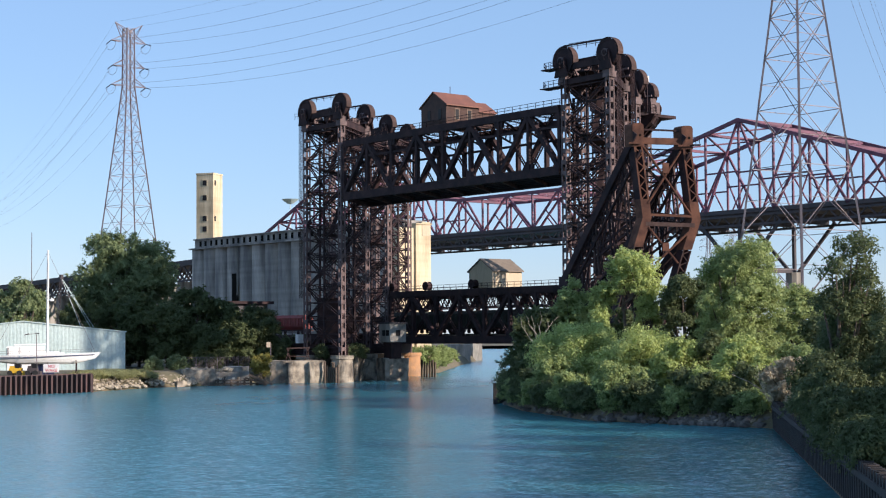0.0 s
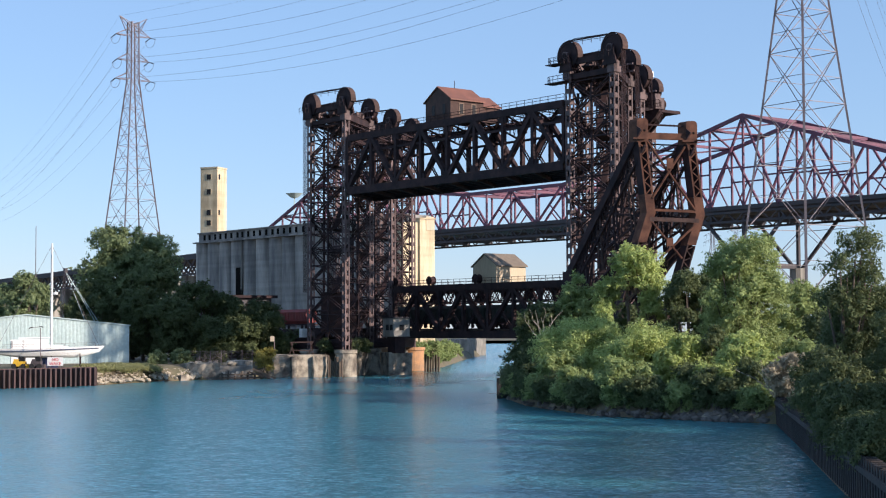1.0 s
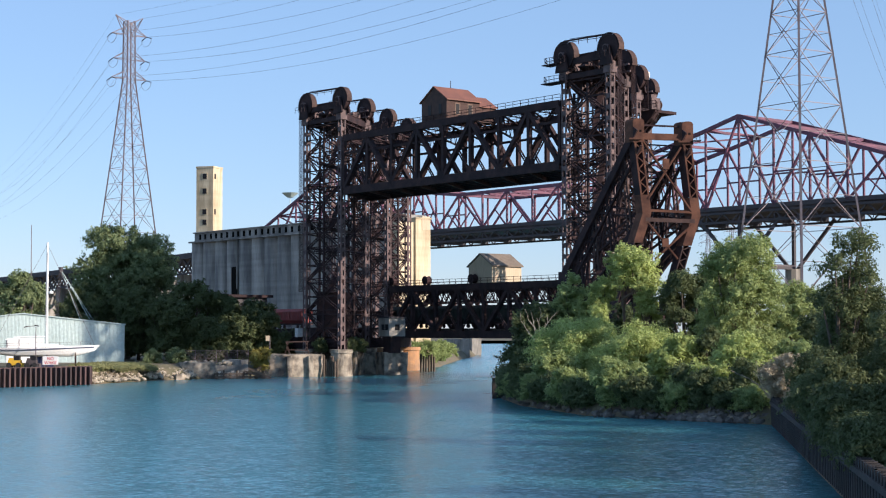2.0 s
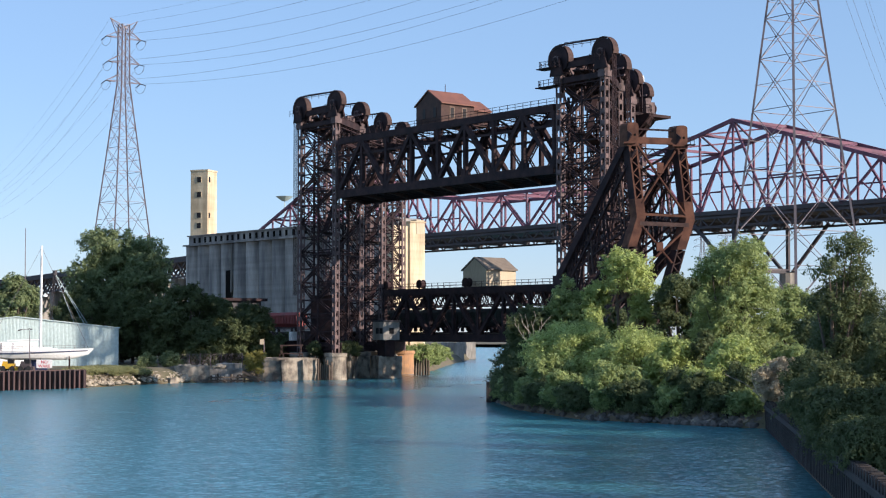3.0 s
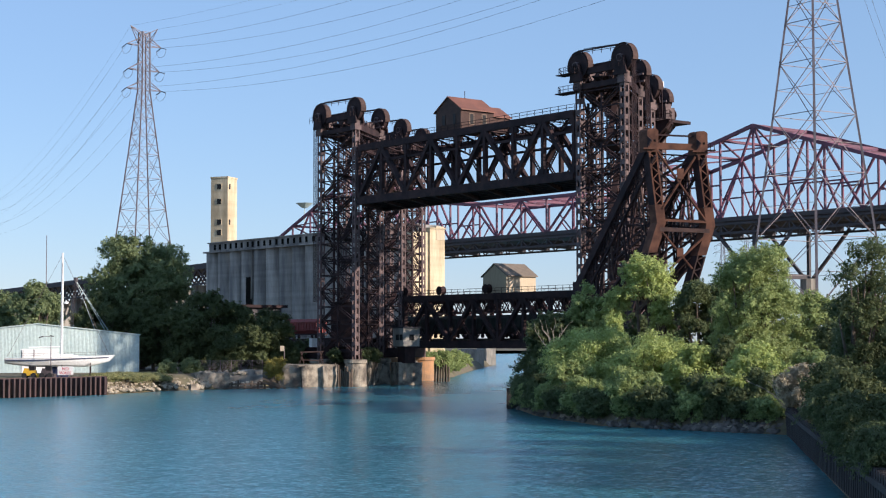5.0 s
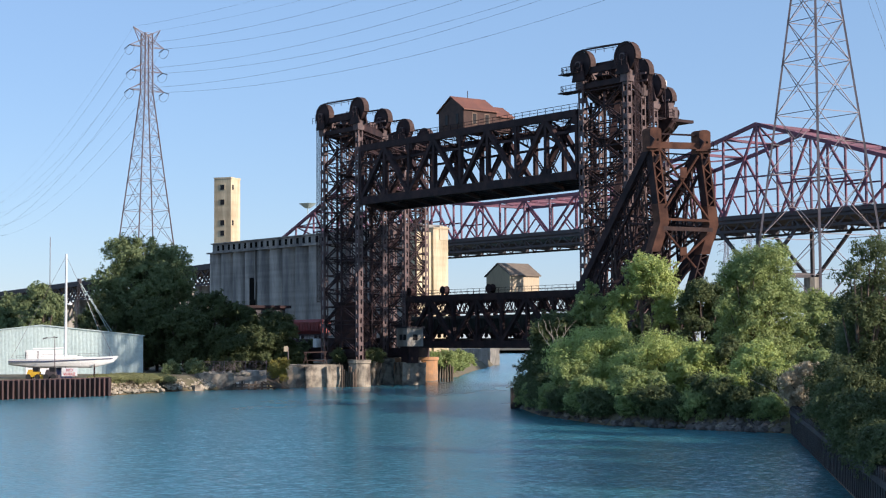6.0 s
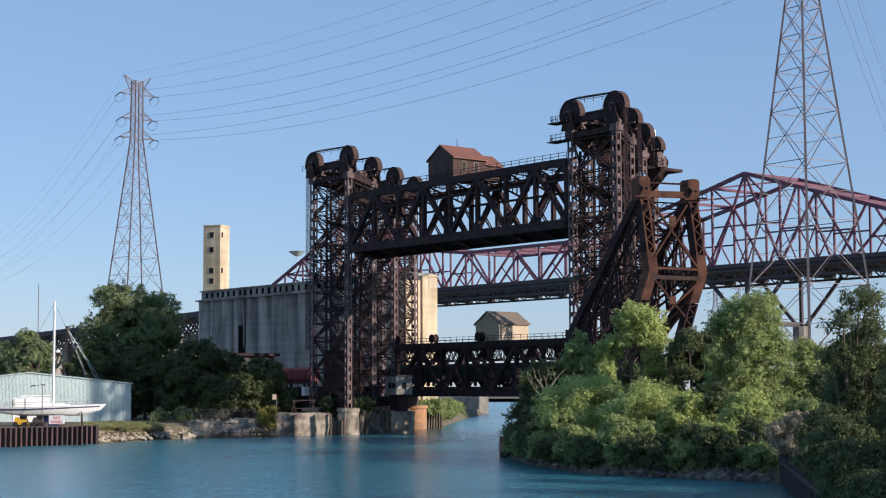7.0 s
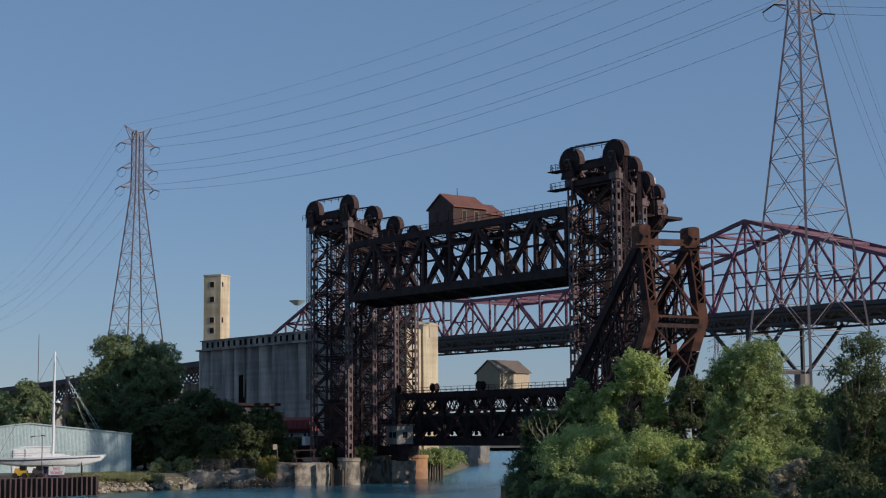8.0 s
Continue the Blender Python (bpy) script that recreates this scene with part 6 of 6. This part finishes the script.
low = thing("low_shed", (-42, 352, 2.6), "low dark-roofed shed before the silos", "shed")
# Dark wall and dark panels put the shade below the roof into colour.
part("wall", Geo().bar((-49.5, 354, 9.0), (-40.5, 360, 9.0), 8, 13.4), DECK, low)
part("roof", Geo().bar((-50.4, 353.4, 16.0), (-39.6, 360.6, 16.0), 9.8, 0.6), STEEL, low)
for k in range(5):
    p = Vector((-49.5, 354, 0)).lerp(Vector((-40.5, 360, 0)), (k + 0.5) / 5) + Vector((0.555, -0.832, 0)) * 4.03
    part("shade_panel", Geo().bar(p + UP * 11.2, p + UP * 14.4, 1.5, 0.1, (0.555, -0.832, 0)), DARK, low)

# ---- small things ----
for x, y, k in ((146.0, 900.0, 0.2), (166.0, 940.0, 0.6)):
    pylon(x, y, 3.0, 66.0, 12.0, k, "lattice power pylon in the far distance")
hm = thing("high_mast_light", (-84, 900, 2), "tall light mast far behind the road bridge", "light mast")
part("pole", Geo().tube((-84, 900, 2), (-84, 900, 83), 0.4, 0.25, 6), METALWALL, hm)
part("head_ring", Geo().tube((-84, 900, 82), (-84, 900, 84.5), 1.6, 4.8, 14), METALWALL, hm)


def dead_branch(x, y, z, n, seed, label):
    r = random.Random(seed)
    t = thing("dead_branch", (x, y, z), label, "dead branch")
    for i in range(n):
        p = Vector((x, y, z + 0.3 * i))
        d = Vector((r.uniform(-1, 0.4), r.uniform(-0.7, 0.1), r.uniform(0.5, 1.1))).normalized()
        g = Geo()
        w = 0.09
        for j in range(4):
            q = p + d * r.uniform(0.7, 1.1)
            g.tube(p, q, w, w * 0.7, 5)
            e = (d + Vector((r.uniform(-0.9, 0.9), r.uniform(-0.5, 0.5), r.uniform(-0.2, 0.7)))).normalized()
            g.tube(q, q + e * r.uniform(0.6, 1.0), w * 0.6, 0.02, 5)
            p, w = q, w * 0.7
            d = (d + Vector((r.uniform(-0.5, 0.5), r.uniform(-0.4, 0.3), r.uniform(-0.2, 0.3)))).normalized()
        part("twig", g, DEADWOOD, t)


DEADWOOD = material("bleached_dead_wood", (0.42, 0.37, 0.30), 0.9, 0, (0.28, 0.24, 0.19), 0.5, 0.7, 0.3)
dead_branch(11.6, 199, 6.8, 5, 3, "bleached bare branches in the dark tree")
dead_branch(30.0, 149.0, 2.2, 3, 8, "bleached bare branches above the wall")

trip = thing("gantry", (-28, 306, 4.0), "rusty open steel gantry on the abutment", "gantry")
for dx in (0.0, 3.6):
    for k in (-1, 1):
        part("leg", Geo().bar((-29 + dx + 0.6 * k, 306, 3.6), (-29 + dx - 0.2 * k, 306, 6.4), 0.16), RUSTDARK, trip)
part("beam", Geo().bar((-29.3, 306, 6.4), (-25.0, 306, 6.5), 0.22), RUSTDARK, trip)
part("beam", Geo().bar((-29.3, 306, 5.0), (-25.0, 306, 4.8), 0.16), RUSTDARK, trip)
sig = thing("track_signal", (-32.5, 308, 3.6), "small pale signal box on a post", "signal")
part("post", Geo().bar((-32.5, 308, 2.6), (-32.5, 308, 7.4), 0.14), GALV, sig)
part("head", Geo().bar((-32.9, 308, 6.6), (-32.9, 308, 7.6), 0.7, 0.4, (0, 1, 0)), TAN, sig)
tank = thing("white_cabinet", (-26.5, 318, 6.8), "small white equipment cabinet by the tracks", "cabinet")
part("body", Geo().bar(W(86.5, 0.6, 7.3), W(86.5, 0.6, 9.0), 1.4, 1.0, A), WHITE, tank)
for u, v, z in ((70.4, V3, SPAN_DOWN[1]), (59.3, V3, SPAN_DOWN[1]), (44.8, V3 - 0.3, SPAN_DOWN[1])):
    box = thing("machinery_wheel", W(u, v, z), "dark rope drum on the lowered span", "rope drum", "rope drums")
    part("drum", disc(W(u, v + 0.8, z + 0.9), 0.9, 0.75, 0.6, C, A, 18), STEEL, box)

p = S0 + A * 76.5 + C * 0.25
part("loading_slot", Geo().bar(p + UP * 17.5, p + UP * 26.0, 2.6, 0.3, C), DARK, elev, "dark loading slot")
part("downpipe", Geo().bar(p - A * 1.4 + UP * 20, p - A * 1.4 + UP * STOP, 0.35, 0.35, C), CONCRETE, elev)
for i, (x, y, h) in enumerate(((21.3, 84, 2.6), (22.5, 92, 3.0), (24.6, 90, 4.0), (26.0, 97, 5.0), (20.6, 78, 2.8), (23.7, 99, 3.0))):
    tree(x, y, 1.7, h, 3.8, LEAF_SHADE, "green shrubs crowding over the bank wall", 6000, 0.15, 170 + i, 0.0, 8, 1, 40, 0.7, "bush", droop=0.7)

for i, (x, y, h) in enumerate(((28.8, 153.0, 3.4), (25.6, 156.5, 3.6), (30.2, 156.5, 4.2))):
    tree(x, y, 1.8, h, 4.2, LEAF_SUN if i else LEAF_SHADE, "green bush above the bank stones", 6000, 0.2, 190 + i, 0.0, 8, 1, 40, 0.7, "bush")
